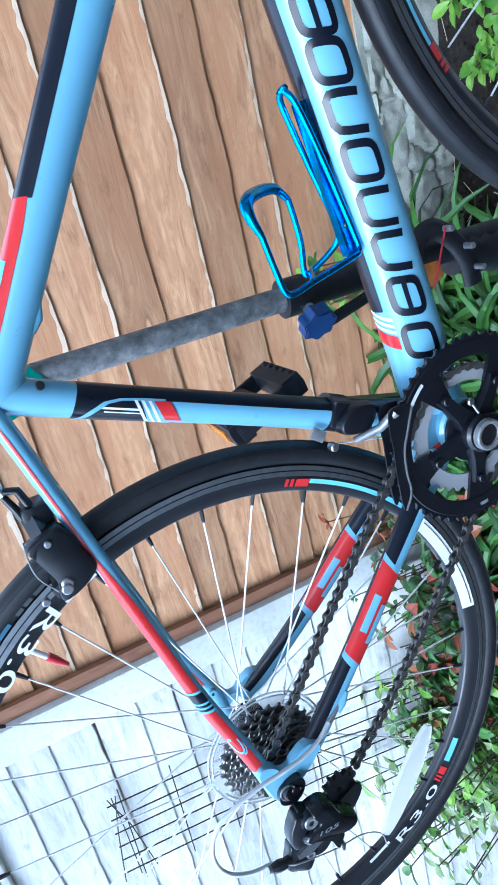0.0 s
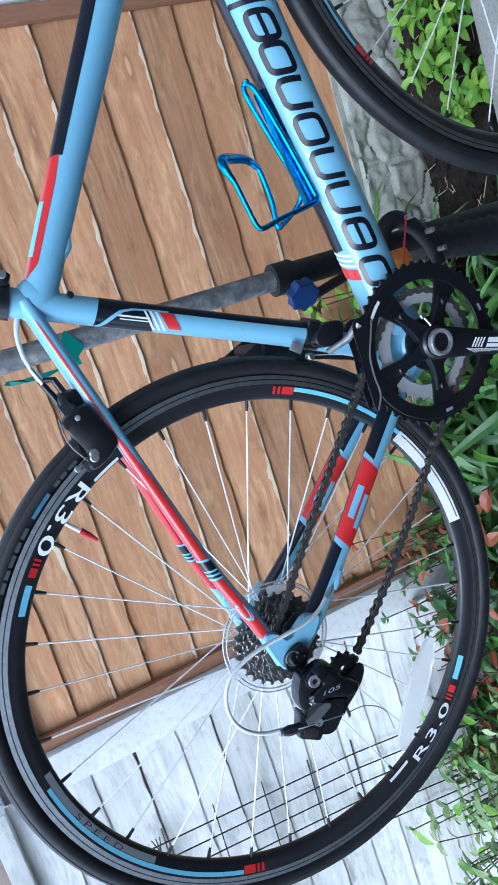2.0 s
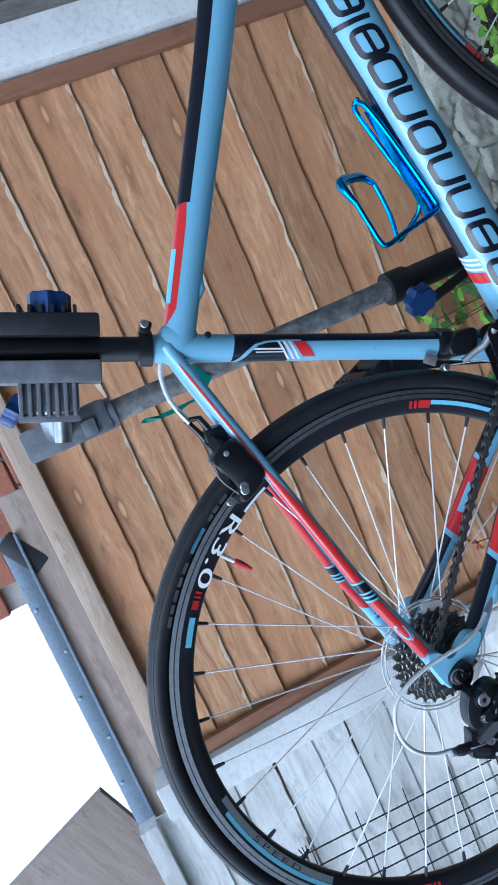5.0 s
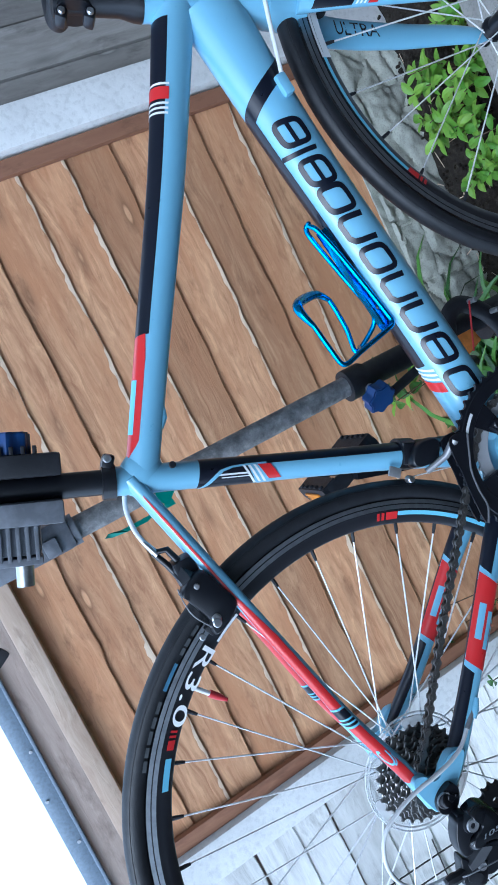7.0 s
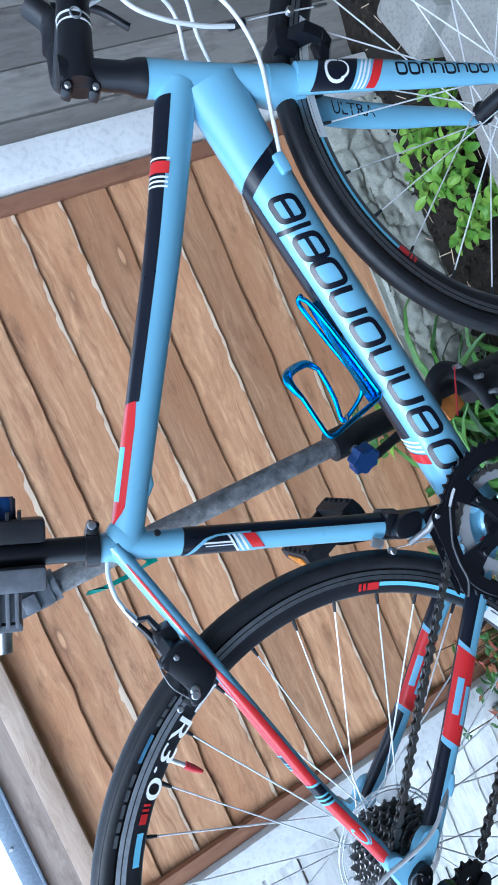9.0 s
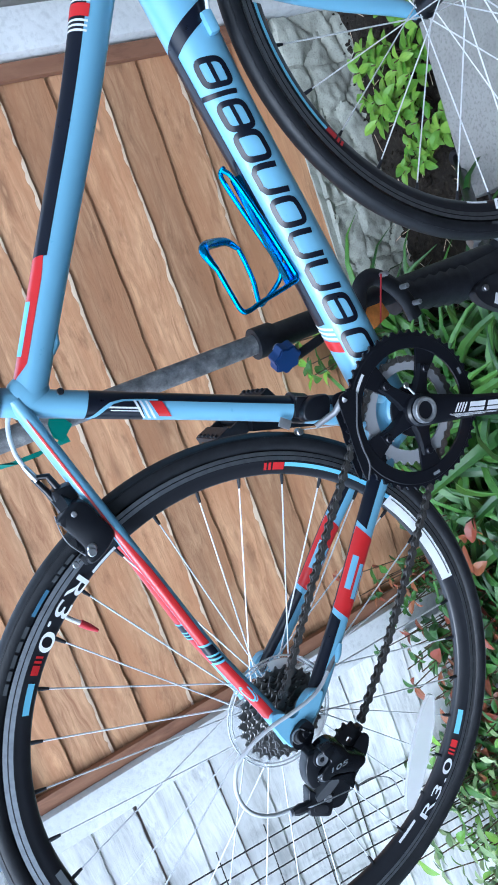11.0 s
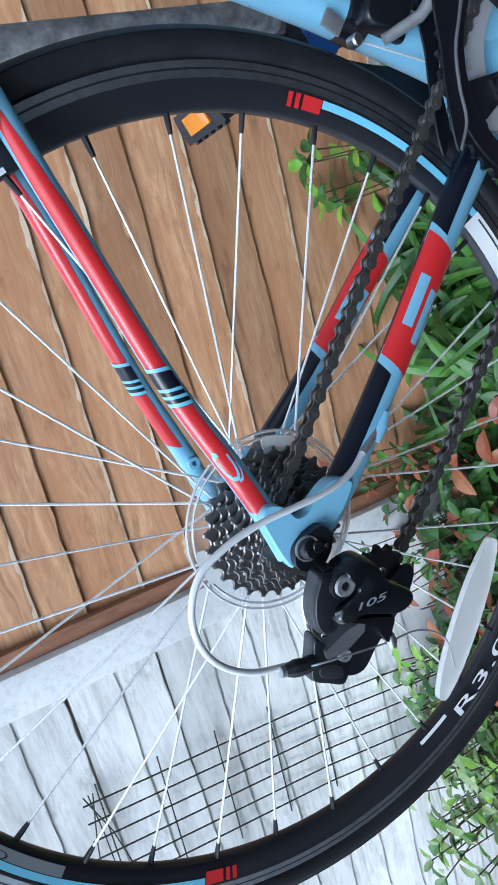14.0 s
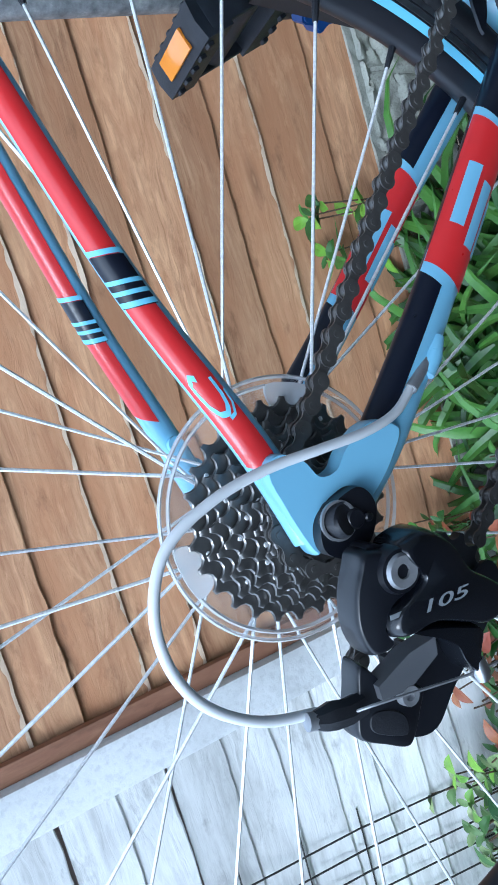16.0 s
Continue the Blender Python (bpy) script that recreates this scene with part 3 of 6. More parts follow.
main = {}
for name, tube, n in (("top_tube", top_tube, 18), ("down_tube", down_tube, 18), ("seat_tube", seat_tube, 14), ("head_tube", head_tube, 10)):
    main[name] = part(name, tube.solid(n, 32), BLUE, bike)
tt, dt, st, ht = (main[k] for k in ("top_tube", "down_tube", "seat_tube", "head_tube"))
b = bmesh.new()
bmesh.ops.create_icosphere(b, subdivisions=4, radius=1.0)
bmesh.ops.transform(b, matrix=Matrix.LocRotScale((0.398, 0, -0.052), Euler((0, radians(10), 0)), (0.052, 0.030, 0.044)), verts=b.verts)
part("bottom_bracket_casting", b, BLUE, bike)
part("bottom_bracket_shell", disc(0.030, 0.072, (BB[0], 0, BB[1]), 32, 0.003), BLUE, bike)

# top tube: black upper flank, red tail with a blue slot, small bands near the head
part("black_stripe", top_tube.patch(0.306, 0.930, 22, 165, ns=24, slant=-0.02), BLACK, tt)
part("red_flash", top_tube.patch(0.045, 0.306, 27, 150, ns=16, off=0.0005, ends=(0.35, 0.9), slant=-0.02), RED, tt)
part("blue_slot", top_tube.patch(0.115, 0.225, 52, 84, ns=8, off=0.0009), PALE, tt)
part("red_band", top_tube.patch(0.778, 0.800, 12, 150, slant=0.0, ns=3, off=0.0009), RED, tt)
for k in range(4):
    part("white_band", top_tube.patch(0.752 + (0.0085 * k if k < 3 else 0.051), 0.756 + (0.0085 * k if k < 3 else 0.051), 12, 150, ns=2, off=0.0009), WHITE, tt)
part("cable_stop", pipe([(0.335, -0.004, 0.3815), (0.347, -0.004, 0.3805), (0.363, -0.004, 0.3855)], [0.0045, 0.0052, 0.003], 12), BLUE, tt)

# down tube: black belly edge and slanted wedge, lettering as plain dark rings, red and white flash
part("black_edge", down_tube.patch(0.252, 0.785, -175, -70, ns=26), BLACK, dt)
part("black_wedge", down_tube.patch(0.214, 0.243, -110, 78, slant=-0.072, ns=6, off=0.0005), BLACK, dt)
ring = [(0.5 * math.copysign(abs(math.cos(q)) ** 0.5, math.cos(q)), 0.5 * math.copysign(abs(math.sin(q)) ** 0.5, math.sin(q))) for q in (k * math.tau / 28 for k in range(29))]
ring[-1] = ring[0]
arch = [(-0.5, -0.5), (-0.5, 0.1), (-0.47, 0.36), (-0.3, 0.5), (0.3, 0.5), (0.47, 0.36), (0.5, 0.1), (0.5, -0.5)]
bar = [(0.0, -0.5), (0.0, 0.2), (0.0, 0.95)]
marks = [(0.316, ring), (0.356, bar), (0.398, ring), (0.455, ring), (0.516, arch), (0.580, ring), (0.644, arch), (0.708, arch), (0.773, ring), (0.842, ring)]
for s, g in marks:
    q = bmesh.new()
    down_tube.glyph([(u - 0.28 * v, -v) for u, v in g], s, -18, 0.047 if g is not bar else 0.04, 54, 0.112 if g is not bar else 0.115, q)
    if g is ring and s in (0.316, 0.398, 0.773):
        down_tube.glyph([(-0.45, 0.0), (0.0, 0.0), (0.45, 0.0)], s, -18, 0.047, 54, 0.08, q)
    part("mark", q, BLACK, dt)
part("red_flash", down_tube.patch(0.817, 0.838, -110, -56, slant=0.015, ns=3, off=0.0009), RED, dt)
for k in range(3):
    part("white_line", down_tube.patch(0.789 + 0.0095 * k, 0.794 + 0.0095 * k, -110, -56, slant=0.015, ns=2, off=0.0009), WHITE, dt)

# seat tube: black forward flank, a black field with a pale swoosh, white and red slanted flashes
part("black_stripe", seat_tube.patch(0.06, 0.826, -165, -22, ns=20), BLACK, st)
part("black_field", seat_tube.patch(0.735, 0.826, -165, 78, slant=0.012, ns=10), BLACK, st)
part("pale_swoosh", seat_tube.glyph([(0.50, 0.75), (0.38, 0.5), (0.24, 0.15), (0.08, -0.16), (-0.12, -0.30), (-0.4, -0.345), (-0.75, -0.36)], 0.785, 8, 0.086, 90, 0.045, bmesh.new(), 0.0009), BLUE, st)
part("silver_streak", seat_tube.patch(0.748, 0.800, 6, 13, ns=5, off=0.0008), WHITE, st)
part("silver_streak", seat_tube.patch(0.748, 0.793, 20, 24, ns=5, off=0.0008), WHITE, st)
part("blue_field", seat_tube.patch(0.716, 0.742, -20, 80, ns=4, off=0.0006, slant=-0.018), BLUE, st)
part("red_flash", seat_tube.patch(0.706, 0.726, -20, 44, slant=-0.018, ns=4, off=0.0011), RED, st)
for k in range(3):
    part("white_line", seat_tube.patch(0.729 + 0.0085 * k, 0.733 + 0.0085 * k, -20, 58, slant=-0.018, ns=2, off=0.0011), WHITE, st)
part("fitting", disc(0.004, 0.003, (0.298, -0.0165, 0.362), 12, 0.001), SATIN, st)
# a smooth gusset where the tubes meet
b = bmesh.new()
bmesh.ops.create_icosphere(b, subdivisions=3, radius=1.0)
bmesh.ops.transform(b, matrix=Matrix.LocRotScale((0.283, 0, 0.391), Euler((0, radians(15), 0)), (0.027, 0.0175, 0.0235)), verts=b.verts)
part("seat_lug", b, BLUE, bike)

# stays with red and black graphics
for side, tube in stays.items():
    s = part("seat_stay", tube.solid(24, 20), BLUE, bike)
    lo, hi = (-70, 26) if side < 0 else (-88, 2)
    f1 = 0.835 if side < 0 else 0.735
    part("red_field", tube.patch(0.225, f1, lo, hi, ns=36, off=0.0004, ends=(0.28, 1), slant=0.03), RED, s)
    part("red_line", tube.patch(0.045, 0.25, -27, -8, ns=16, off=0.0005, ends=(0.3, 1)), RED, s)
    part("black_band", tube.patch(0.560, 0.618, lo - 4, hi + 8, slant=0.012, ns=4, off=0.0008), BLACK, s)
    for s0, s1 in ((0.553, 0.559), (0.587, 0.592), (0.599, 0.604), (0.611, 0.617)):
        part("blue_line", tube.patch(s0, s1, lo - 4, hi + 8, slant=0.012, ns=2, off=0.0011), PALE, s)
    if side < 0:
        for mark, w in (([(-0.42, -0.1), (-0.5, -0.3), (-0.35, -0.5), (-0.1, -0.5), (0.2, -0.42), (0.45, -0.2), (0.5, 0.1), (0.35, 0.3), (0.1, 0.42), (-0.3, 0.46)], 0.075), ([(0.62, 0.05), (0.58, 0.34), (0.36, 0.58), (0.05, 0.66)], 0.045)):
            part("curved_mark", tube.glyph(mark, 0.725, -18, 0.052, 62, w, bmesh.new()), PALE, s)
    else:
        part("eyelet", lathe([(0.0022, -0.006), (0.0050, -0.006), (0.0050, 0.006), (0.0022, 0.006)], 16, at=(0.018, 0.050, 0.050)), BLUE, s)
for side, tube in chains.items():
    s = part("chain_stay", tube.solid(20, 22), BLUE, bike)
    part("black_flank", tube.patch(0.04, 0.90, -160, -14, ns=20), BLACK, s)
    lo, hi = -84, 50
    f0, f1 = (0.262, 0.498) if side < 0 else (0.255, 0.480)
    w = f1 - f0
    part("blue_edge", tube.patch(f0 - 0.014, f0 + 0.02, lo - 5, 20, slant=0.02, ns=3, off=0.0006), BLUE, s)
    part("blue_edge", tube.patch(f1 - 0.02, f1 + 0.016, lo - 5, 20, slant=0.02, ns=3, off=0.0006), BLUE, s)
    part("red_block", tube.patch(f0, f1, lo, hi, slant=0.02, ns=12, off=0.0009), RED, s)
    part("blue_gap", tube.patch(f0 + 0.27 * w, f0 + 0.68 * w, -48, -12, ns=4, off=0.0013), BLUE, s)
    part("blue_gap", tube.patch(f0 + 0.34 * w, f0 + 0.78 * w, 2, 32, ns=4, off=0.0013), BLUE, s)
    part("blue_gap", tube.patch(f0 + 0.42 * w, f0 + 0.80 * w, 38, 60, ns=4, off=0.0013), BLUE, s)
    part("red_cuff", tube.patch(0.012, 0.035, lo, -6, ns=3, off=0.0006), RED, s)
    for k in range(2):
        part("white_cuff", tube.patch(0.040 + 0.012 * k, 0.045 + 0.012 * k, lo, -6, ns=2, off=0.0006), WHITE, s)
    if side > 0:
        word = letters("SAVE", 0.011)
        for v in word.verts:
            v.co = tube.point(0.70 - v.co.x * 2.2, 28 - v.co.y * 3600, 0.0012)
        part("stay_word", word, BLACK, s)
    # dropout: a smooth forked casting that joins the two stays
    y = side * (0.0710 if side < 0 else 0.0640)
    out = rounded([(0.0165, 0.0300), (0.0125, 0.0185), (0.0185, 0.0110), (0.030, 0.0095), (0.046, 0.0020), (0.050, -0.0150), (0.036, -0.0165), (0.024, -0.0150), (0.0125, -0.0115), (0.0118, -0.0070), (0.0150, -0.0025), (0.0135, 0.0035), (0.0080, 0.0085), (0.0005, 0.0120), (-0.009, 0.0092), (-0.0185, 0.0058), (-0.0205, 0.0085), (-0.0145, 0.0190), (-0.0060, 0.0310), (0.004, 0.0430), (0.014, 0.0425)], 4)
    c0 = Vector((0.012, 0.018))
    rings = [[(c0.x + (p[0] - c0.x) * f, y + side * dy, c0.y + (p[1] - c0.y) * f) for p in out] for f, dy in ((0.97, -0.0055), (1.0, -0.004), (1.0, 0.002), (0.985, 0.0045), (0.95, 0.0058))]
    part("dropout", loft(rings, True, False), BLUE, bike)
    bm = bmesh.new()
    for dy, f in ((-0.0055, 0.97), (0.0058, 0.95)):
        vs = [bm.verts.new((c0.x + (p[0] - c0.x) * f, y + side * dy, c0.y + (p[1] - c0.y) * f)) for p in out]
        es = [bm.edges.new((vs[i], vs[(i + 1) % len(vs)])) for i in range(len(vs))]
        bmesh.ops.triangle_fill(bm, use_beauty=True, edges=es)
    part("dropout_face", bm, BLUE, bike)
part("cable_guide", pipe([(0.082, -0.067, -0.0265), (0.092, -0.067, -0.0275), (0.104, -0.065, -0.0285)], [0.0042, 0.0048, 0.003], 12), BLUE, bike)

# seat post and its collar
d = Vector((0.2685 - 0.356, 0, 0.417 - 0.115)).normalized()
base = Vector((0.2685, 0, 0.418))
part("seat_post", pipe([base - d * 0.05, base + d * 0.30], 0.0136, 28), SATIN, bike, "black seat post")
collar = part("seat_collar", pipe([base - d * 0.002, base + d * 0.012], 0.0195, 28), SATIN, bike)
part("collar_lug", box((0.016, 0.02, 0.013), tuple(base + d * 0.005 + Vector((0.021, -0.004, 0.006))), 0.004), SATIN, collar)
part("collar_bolt", disc(0.0045, 0.006, tuple(base + d * 0.006 + Vector((0.024, -0.016, 0.007))), 14, 0.001), ALLOY, collar)


def wheel(name, label, spokes, flange, hub_y, m, cross=2, decal_turn=0.0, turn=0.5):
    """A road wheel about the y axis at the origin, moved by m."""
    hub = part(name, lathe([(0.0, -0.05), (0.006, -0.05), (0.0085, -0.046), (0.0095, hub_y[0] - 0.004), (flange, hub_y[0] - 0.002), (flange, hub_y[0] + 0.002), (0.0125, hub_y[0] + 0.006), (0.0115, 0.0), (0.0125, hub_y[1] - 0.006), (flange, hub_y[1] - 0.002), (flange, hub_y[1] + 0.002), (0.009, hub_y[1] + 0.004), (0.006, 0.05), (0.0, 0.05)], 32), SATIN, bike, label)
    hub.matrix_local = m @ Matrix.Scale(1.022, 4)
    R = 0.3375
    tyre = [(R + 0.0006 - 0.0125 + 0.0127 * math.cos(q), 0.0128 * math.sin(q)) for q in (radians(-148 + 296 * k / 16) for k in range(17))]
    t = part("tyre", lathe(tyre, 128), TYRE, hub, "black slick road tyre")
    # tread line and moulded marks
    part("tread_line", lathe([(R - 0.0062 + 0.0004, -0.0112), (R - 0.0055, -0.0117), (R - 0.0055, -0.0109)], 128), TYRE, hub)
    rim = [(0.3145, -0.0092), (0.3150, -0.0098), (0.3035, -0.0102), (0.3025, -0.0096), (0.2985, -0.0092), (0.2885, -0.0055), (0.2865, -0.003), (0.2862, 0), (0.2865, 0.003), (0.2885, 0.0055), (0.2985, 0.0092), (0.3035, 0.0102), (0.3150, 0.0098), (0.3145, 0.0092), (0.309, 0.006), (0.309, -0.006)]
    rm = part("rim", lathe(rim, 128), RIMBLACK, hub, "black deep alloy rim")
    for y0 in (-1, 1):
        part("brake_track", lathe([(0.3148, y0 * 0.0100), (0.3043, y0 * 0.0105), (0.3043, y0 * 0.0098), (0.3148, y0 * 0.0095)], 128), BRAKETRACK, rm)
    part("track_groove", lathe([(0.3103, -0.01032), (0.3090, -0.01040), (0.3090, -0.0100), (0.3103, -0.0100)], 128), RIMBLACK, rm)

    def arc(r0, r1, a0, a1, mat, lab="decal"):
        n = max(3, int(abs(a1 - a0) / 1.5))
        f = lambda r: -0.0107 if r > 0.2985 else -0.0098 + (0.2985 - r) * 0.37
        part(lab, lathe([(r0, f(r0) - 0.0004), (r1, f(r1) - 0.0004)], n, a0 + decal_turn, a1 + decal_turn, closed_profile=False), mat, rm)

    for h in (0, 177.6):
        for k in range(3):
            arc(0.2915, 0.2995, 263.8 - h + 1.0 * k, 264.3 - h + 1.0 * k + (1.5 if k == 2 else 0), RED, "red_decal")
        arc(0.2915, 0.2985, 269.5 - h, 276 - h, PALE, "blue_decal")
        arc(0.2880, 0.2912, 237.2 - h, 244.2 - h, WHITE, "white_decal")
        tx = letters("R3.0", 0.0225, 0.0001)
        for v in tx.verts:
            ang = radians(254.2 - h + decal_turn + math.degrees(v.co.x / 0.296) * 2.25)
            r = 0.2955 - v.co.y * 0.90
            v.co = Vector((r * math.cos(ang), -0.0114, r * math.sin(ang)))
        part("rim_number", tx, WHITE, rm, "white wheel number")
        for k in range(3):
            arc(0.2925, 0.3015, 17.3 + h + 1.15 * k - (2.2 if k == 0 else 0), 18.0 + h + 1.15 * k, RED, "red_decal")
    arc(0.2965, 0.3015, -16, 15, PALE, "blue_line")
    arc(0.2880, 0.3025, -46, -16, WHITE, "white_field")
    arc(0.2985, 0.2995, -45, -17, RIMBLACK, "black_line")
    arc(0.2965, 0.3010, 137, 192.5, PALE, "blue_line")
    arc(0.2890, 0.2960, 134, 169.4, SILVER_DECAL, "grey_field")
    sp = letters("S P E E D", 0.009)
    for v in sp.verts:
        ang = radians(153 + decal_turn + math.degrees(v.co.x / 0.296) * 2.2)
        r = 0.2925 - v.co.y
        v.co = Vector((r * math.cos(ang), -0.0116, r * math.sin(ang)))
    part("rim_word", sp, RIMBLACK, rm)
    # tyre side marks as plain grey dashes
    for k, (a0, a1, mt) in enumerate(((81.3, 83.6, TYREMARK), (84.2, 86.2, TYREMARK), (86.8, 89.2, TYREMARK), (89.8, 91.6, TYREMARK), (92.2, 94.3, TYREMARK), (73.9, 79.3, TYREBLUE), (66.0, 68.2, TYREMARK), (68.8, 70.4, TYREMARK), (70.8, 72.2, TYREMARK))):
        part("tyre_mark", lathe([(0.3178, -0.01245), (0.3218, -0.01300)], 8, a0 + decal_turn, a1 + decal_turn, closed_profile=False), mt, t)
    # spokes, each with its black nipple
    unit = pipe([(0, 0, 0), (1, 0, 0)], 0.001, 6)
    me = mesh_of(unit, STEEL)
    nip = mesh_of(pipe([(0, 0, 0), (0.008, 0, 0), (0.013, 0, 0)], [0.0024, 0.0021, 0.0016], 8), PLASTIC)
    for k in range(spokes):
        sgn = -1 if k % 2 else 1
        lead = 1 if (k // 2) % 2 else -1
        ang = (k + turn) * math.tau / spokes
        ha = ang + lead * cross * math.tau / spokes * 2
        p0 = Vector((flange * 0.9 * math.cos(ha), hub_y[0 if sgn < 0 else 1], flange * 0.9 * math.sin(ha)))
        p1 = Vector((0.2868 * math.cos(ang), sgn * 0.0015, 0.2868 * math.sin(ang)))
        o = part("spoke", me, None, hub)
        dd = p1 - p0
        o.matrix_local = Matrix.Translation(p0) @ dd.to_track_quat("X", "Z").to_matrix().to_4x4() @ Matrix.Diagonal((dd.length, 1, 1, 1))
        o = part("nipple", nip, None, hub)
        o.matrix_local = Matrix.Translation(p1) @ (-dd).to_track_quat("X", "Z").to_matrix().to_4x4()
    # valve
    va = radians(77.5 + decal_turn)
    vd = Vector((math.cos(va), 0, math.sin(va)))
    part("valve", pipe([vd * 0.288, vd * 0.262], 0.0026, 10), STEEL, hub)
    part("valve_cap", pipe([vd * 0.268, vd * 0.258, vd * 0.246], [0.0042, 0.004, 0.002], 10), REDCAP, hub, "red valve cap")
    return hub


rear = wheel("rear_wheel", "black rear wheel with steel spokes", 32, 0.021, (-0.018, 0.034), Matrix(), turn=0.32)

# cassette, clear spoke guard
cas = part("cassette", lathe([(0.012, -0.06), (0.018, -0.06), (0.018, -0.022), (0.012, -0.022)], 32), CHROME, bike, "steel ten-speed cassette")
for k, teeth in enumerate((28, 25, 23, 21, 19, 17, 15, 14, 13, 12)):
    r = teeth * 0.0127 / math.tau + 0.0022
    y = -0.0235 - 0.00385 * k
    g = gear(r, teeth)
    turn = 0.37 * k
    g = [(p[0] * math.cos(turn) - p[1] * math.sin(turn), p[0] * math.sin(turn) + p[1] * math.cos(turn)) for p in g]
    q = loft([[(p[0] * f, y + dy, p[1] * f) for p in g] for f, dy in ((1 - 0.0009 / r, -0.0011), (1.0, -0.0004), (1.0, 0.0007), (1 - 0.0006 / r, 0.0011))])
    o = part("sprocket", q, CHROME, cas)
    if teeth > 13:
        q = bmesh.new()
        for j in range(8):
            a = j * math.tau / 8 + k * 0.5
            disc(0.0014, 0.0008, ((r - 0.0085) * math.cos(a), y - 0.0012, (r - 0.0085) * math.sin(a)), 8, 0.0003, bm=q)
        tagged(part("rivets", q, STEEL, o), kind="stuff")
guard = part("spoke_guard", lathe([(0.026, -0.0175), (0.0695, -0.0175), (0.0705, -0.0195), (0.0695, -0.0185), (0.067, -0.0192), (0.063, -0.0187), (0.026, -0.0187)], 96), CLEAR, bike, "clear plastic spoke guard disc")
for r0 in (0.0697, 0.0652):
    part("guard_rim", lathe([(r0 - 0.0012, -0.0190), (r0, -0.0206), (r0 + 0.0010, -0.0190), (r0, -0.0176)], 96), FROST, guard)
for k in range(3):
    a = radians(20 + 120 * k)
    part("guard_tab", plate(rounded([(0.052 * math.cos(a - 0.16), 0.052 * math.sin(a - 0.16)), (0.066 * math.cos(a - 0.2), 0.066 * math.sin(a - 0.2)), (0.066 * math.cos(a + 0.2), 0.066 * math.sin(a + 0.2)), (0.052 * math.cos(a + 0.16), 0.052 * math.sin(a + 0.16))]), 0.002, -0.0205), FROST, guard)
part("axle_nut", disc(0.0078, 0.012, (0, -0.077, 0), 20, 0.002), PLASTIC, bike)
part("skewer_end", disc(0.0048, 0.004, (0, -0.0845, 0), 20, 0.001), SATIN, bike)

# crankset: spider ring, inner ring, arm
ang_arm = math.atan2(-0.174 + 0.06, 0.453 - 0.408)
holes = []
for k in range(5):
    mid = ang_arm + math.tau * (k + 0.5) / 5
    lo, hi, r0, r1 = mid - 0.43, mid + 0.43, 0.034, 0.081
    pts = [(r1 * math.cos(lo + (hi - lo) * j / 10), r1 * math.sin(lo + (hi - lo) * j / 10)) for j in range(11)]
    pts += [(r0 * math.cos(hi + 0.05 - (hi - lo + 0.1) * j / 6), r0 * math.sin(hi + 0.05 - (hi - lo + 0.1) * j / 6)) for j in range(7)]
    holes.append(pts)
    for sg in (-1, 1):
        q = mid + sg * math.tau / 10
        if sg > 0:
            holes.append([((0.086 + 0.006 * math.cos(j)) * math.cos(q + 0.13 * math.sin(j)), (0.086 + 0.006 * math.cos(j)) * math.sin(q + 0.13 * math.sin(j))) for j in (i * math.tau / 12 for i in range(12))])
chainset = part("crankset", disc(0.021, 0.030, (0, -0.052, 0), 32, 0.003), SATIN, bike, "black compact crankset")
chainset.matrix_local = pose(BB[0], 0, BB[1])
big = gear(0.1035, 50, 0.0042)
part("chainring", plate(big, 0.0038, -0.0475, holes), SATIN, chainset, "black outer chainring with pointed teeth")
part("ring_lip", lathe([(0.0795, -0.0497), (0.0805, -0.0505), (0.0955, -0.0505), (0.0965, -0.0497)], 96, closed_profile=False), SATIN, chainset)
small = gear(0.0715, 34, 0.0042)
part("inner_chainring", plate(small, 0.0032, -0.0400, [circle(0, 0, 0.0525, 40)]), RINGGREY, chainset, "grey inner chainring")
for k in range(5):
    q = ang_arm + math.tau * k / 5
    e = Vector((math.cos(q), 0, math.sin(q)))
    n = Vector((-e.z, 0, e.x))
    if k:
        rings = []
        for f, w, y in ((0.012, 0.014, -0.058), (0.03, 0.0095, -0.0575), (0.046, 0.0075, -0.055), (0.060, 0.0085, -0.0525)):
            c = e * f
            rings.append([c + n * w * a + Vector((0, y + (0.004 if abs(a) > 0.9 else 0.0), 0)) for a in (-1, -0.8, 0.8, 1)] + [c + n * w * a + Vector((0, -0.046, 0)) for a in (1, -1)])
        part("spider_arm", loft(rings), SATIN, chainset)
    part("ring_bolt", disc(0.0052, 0.006, tuple(e * 0.0555 + Vector((0, -0.0550, 0))), 14, 0.001), SATIN, chainset)
e = Vector((math.cos(ang_arm), 0, math.sin(ang_arm)))
n = Vector((-e.z, 0, e.x))
rings = []
for f, w, y0, y1 in ((-0.016, 0.012, -0.062, -0.05), (0.0, 0.0205, -0.070, -0.05), (0.025, 0.0185, -0.0725, -0.054), (0.08, 0.0145, -0.0775, -0.062), (0.14, 0.0135, -0.083, -0.069), (0.168, 0.0145, -0.085, -0.071), (0.183, 0.009, -0.084, -0.072)):
    c = e * f
    rings.append([c + n * w * a + Vector((0, y, 0)) for a, y in ((-1, y0 + 0.004), (-0.72, y0), (0.72, y0), (1, y0 + 0.004), (1, y1), (-1, y1))])
arm = part("crank_arm", loft(rings), SATIN, chainset, "black crank arm with pale stripes")
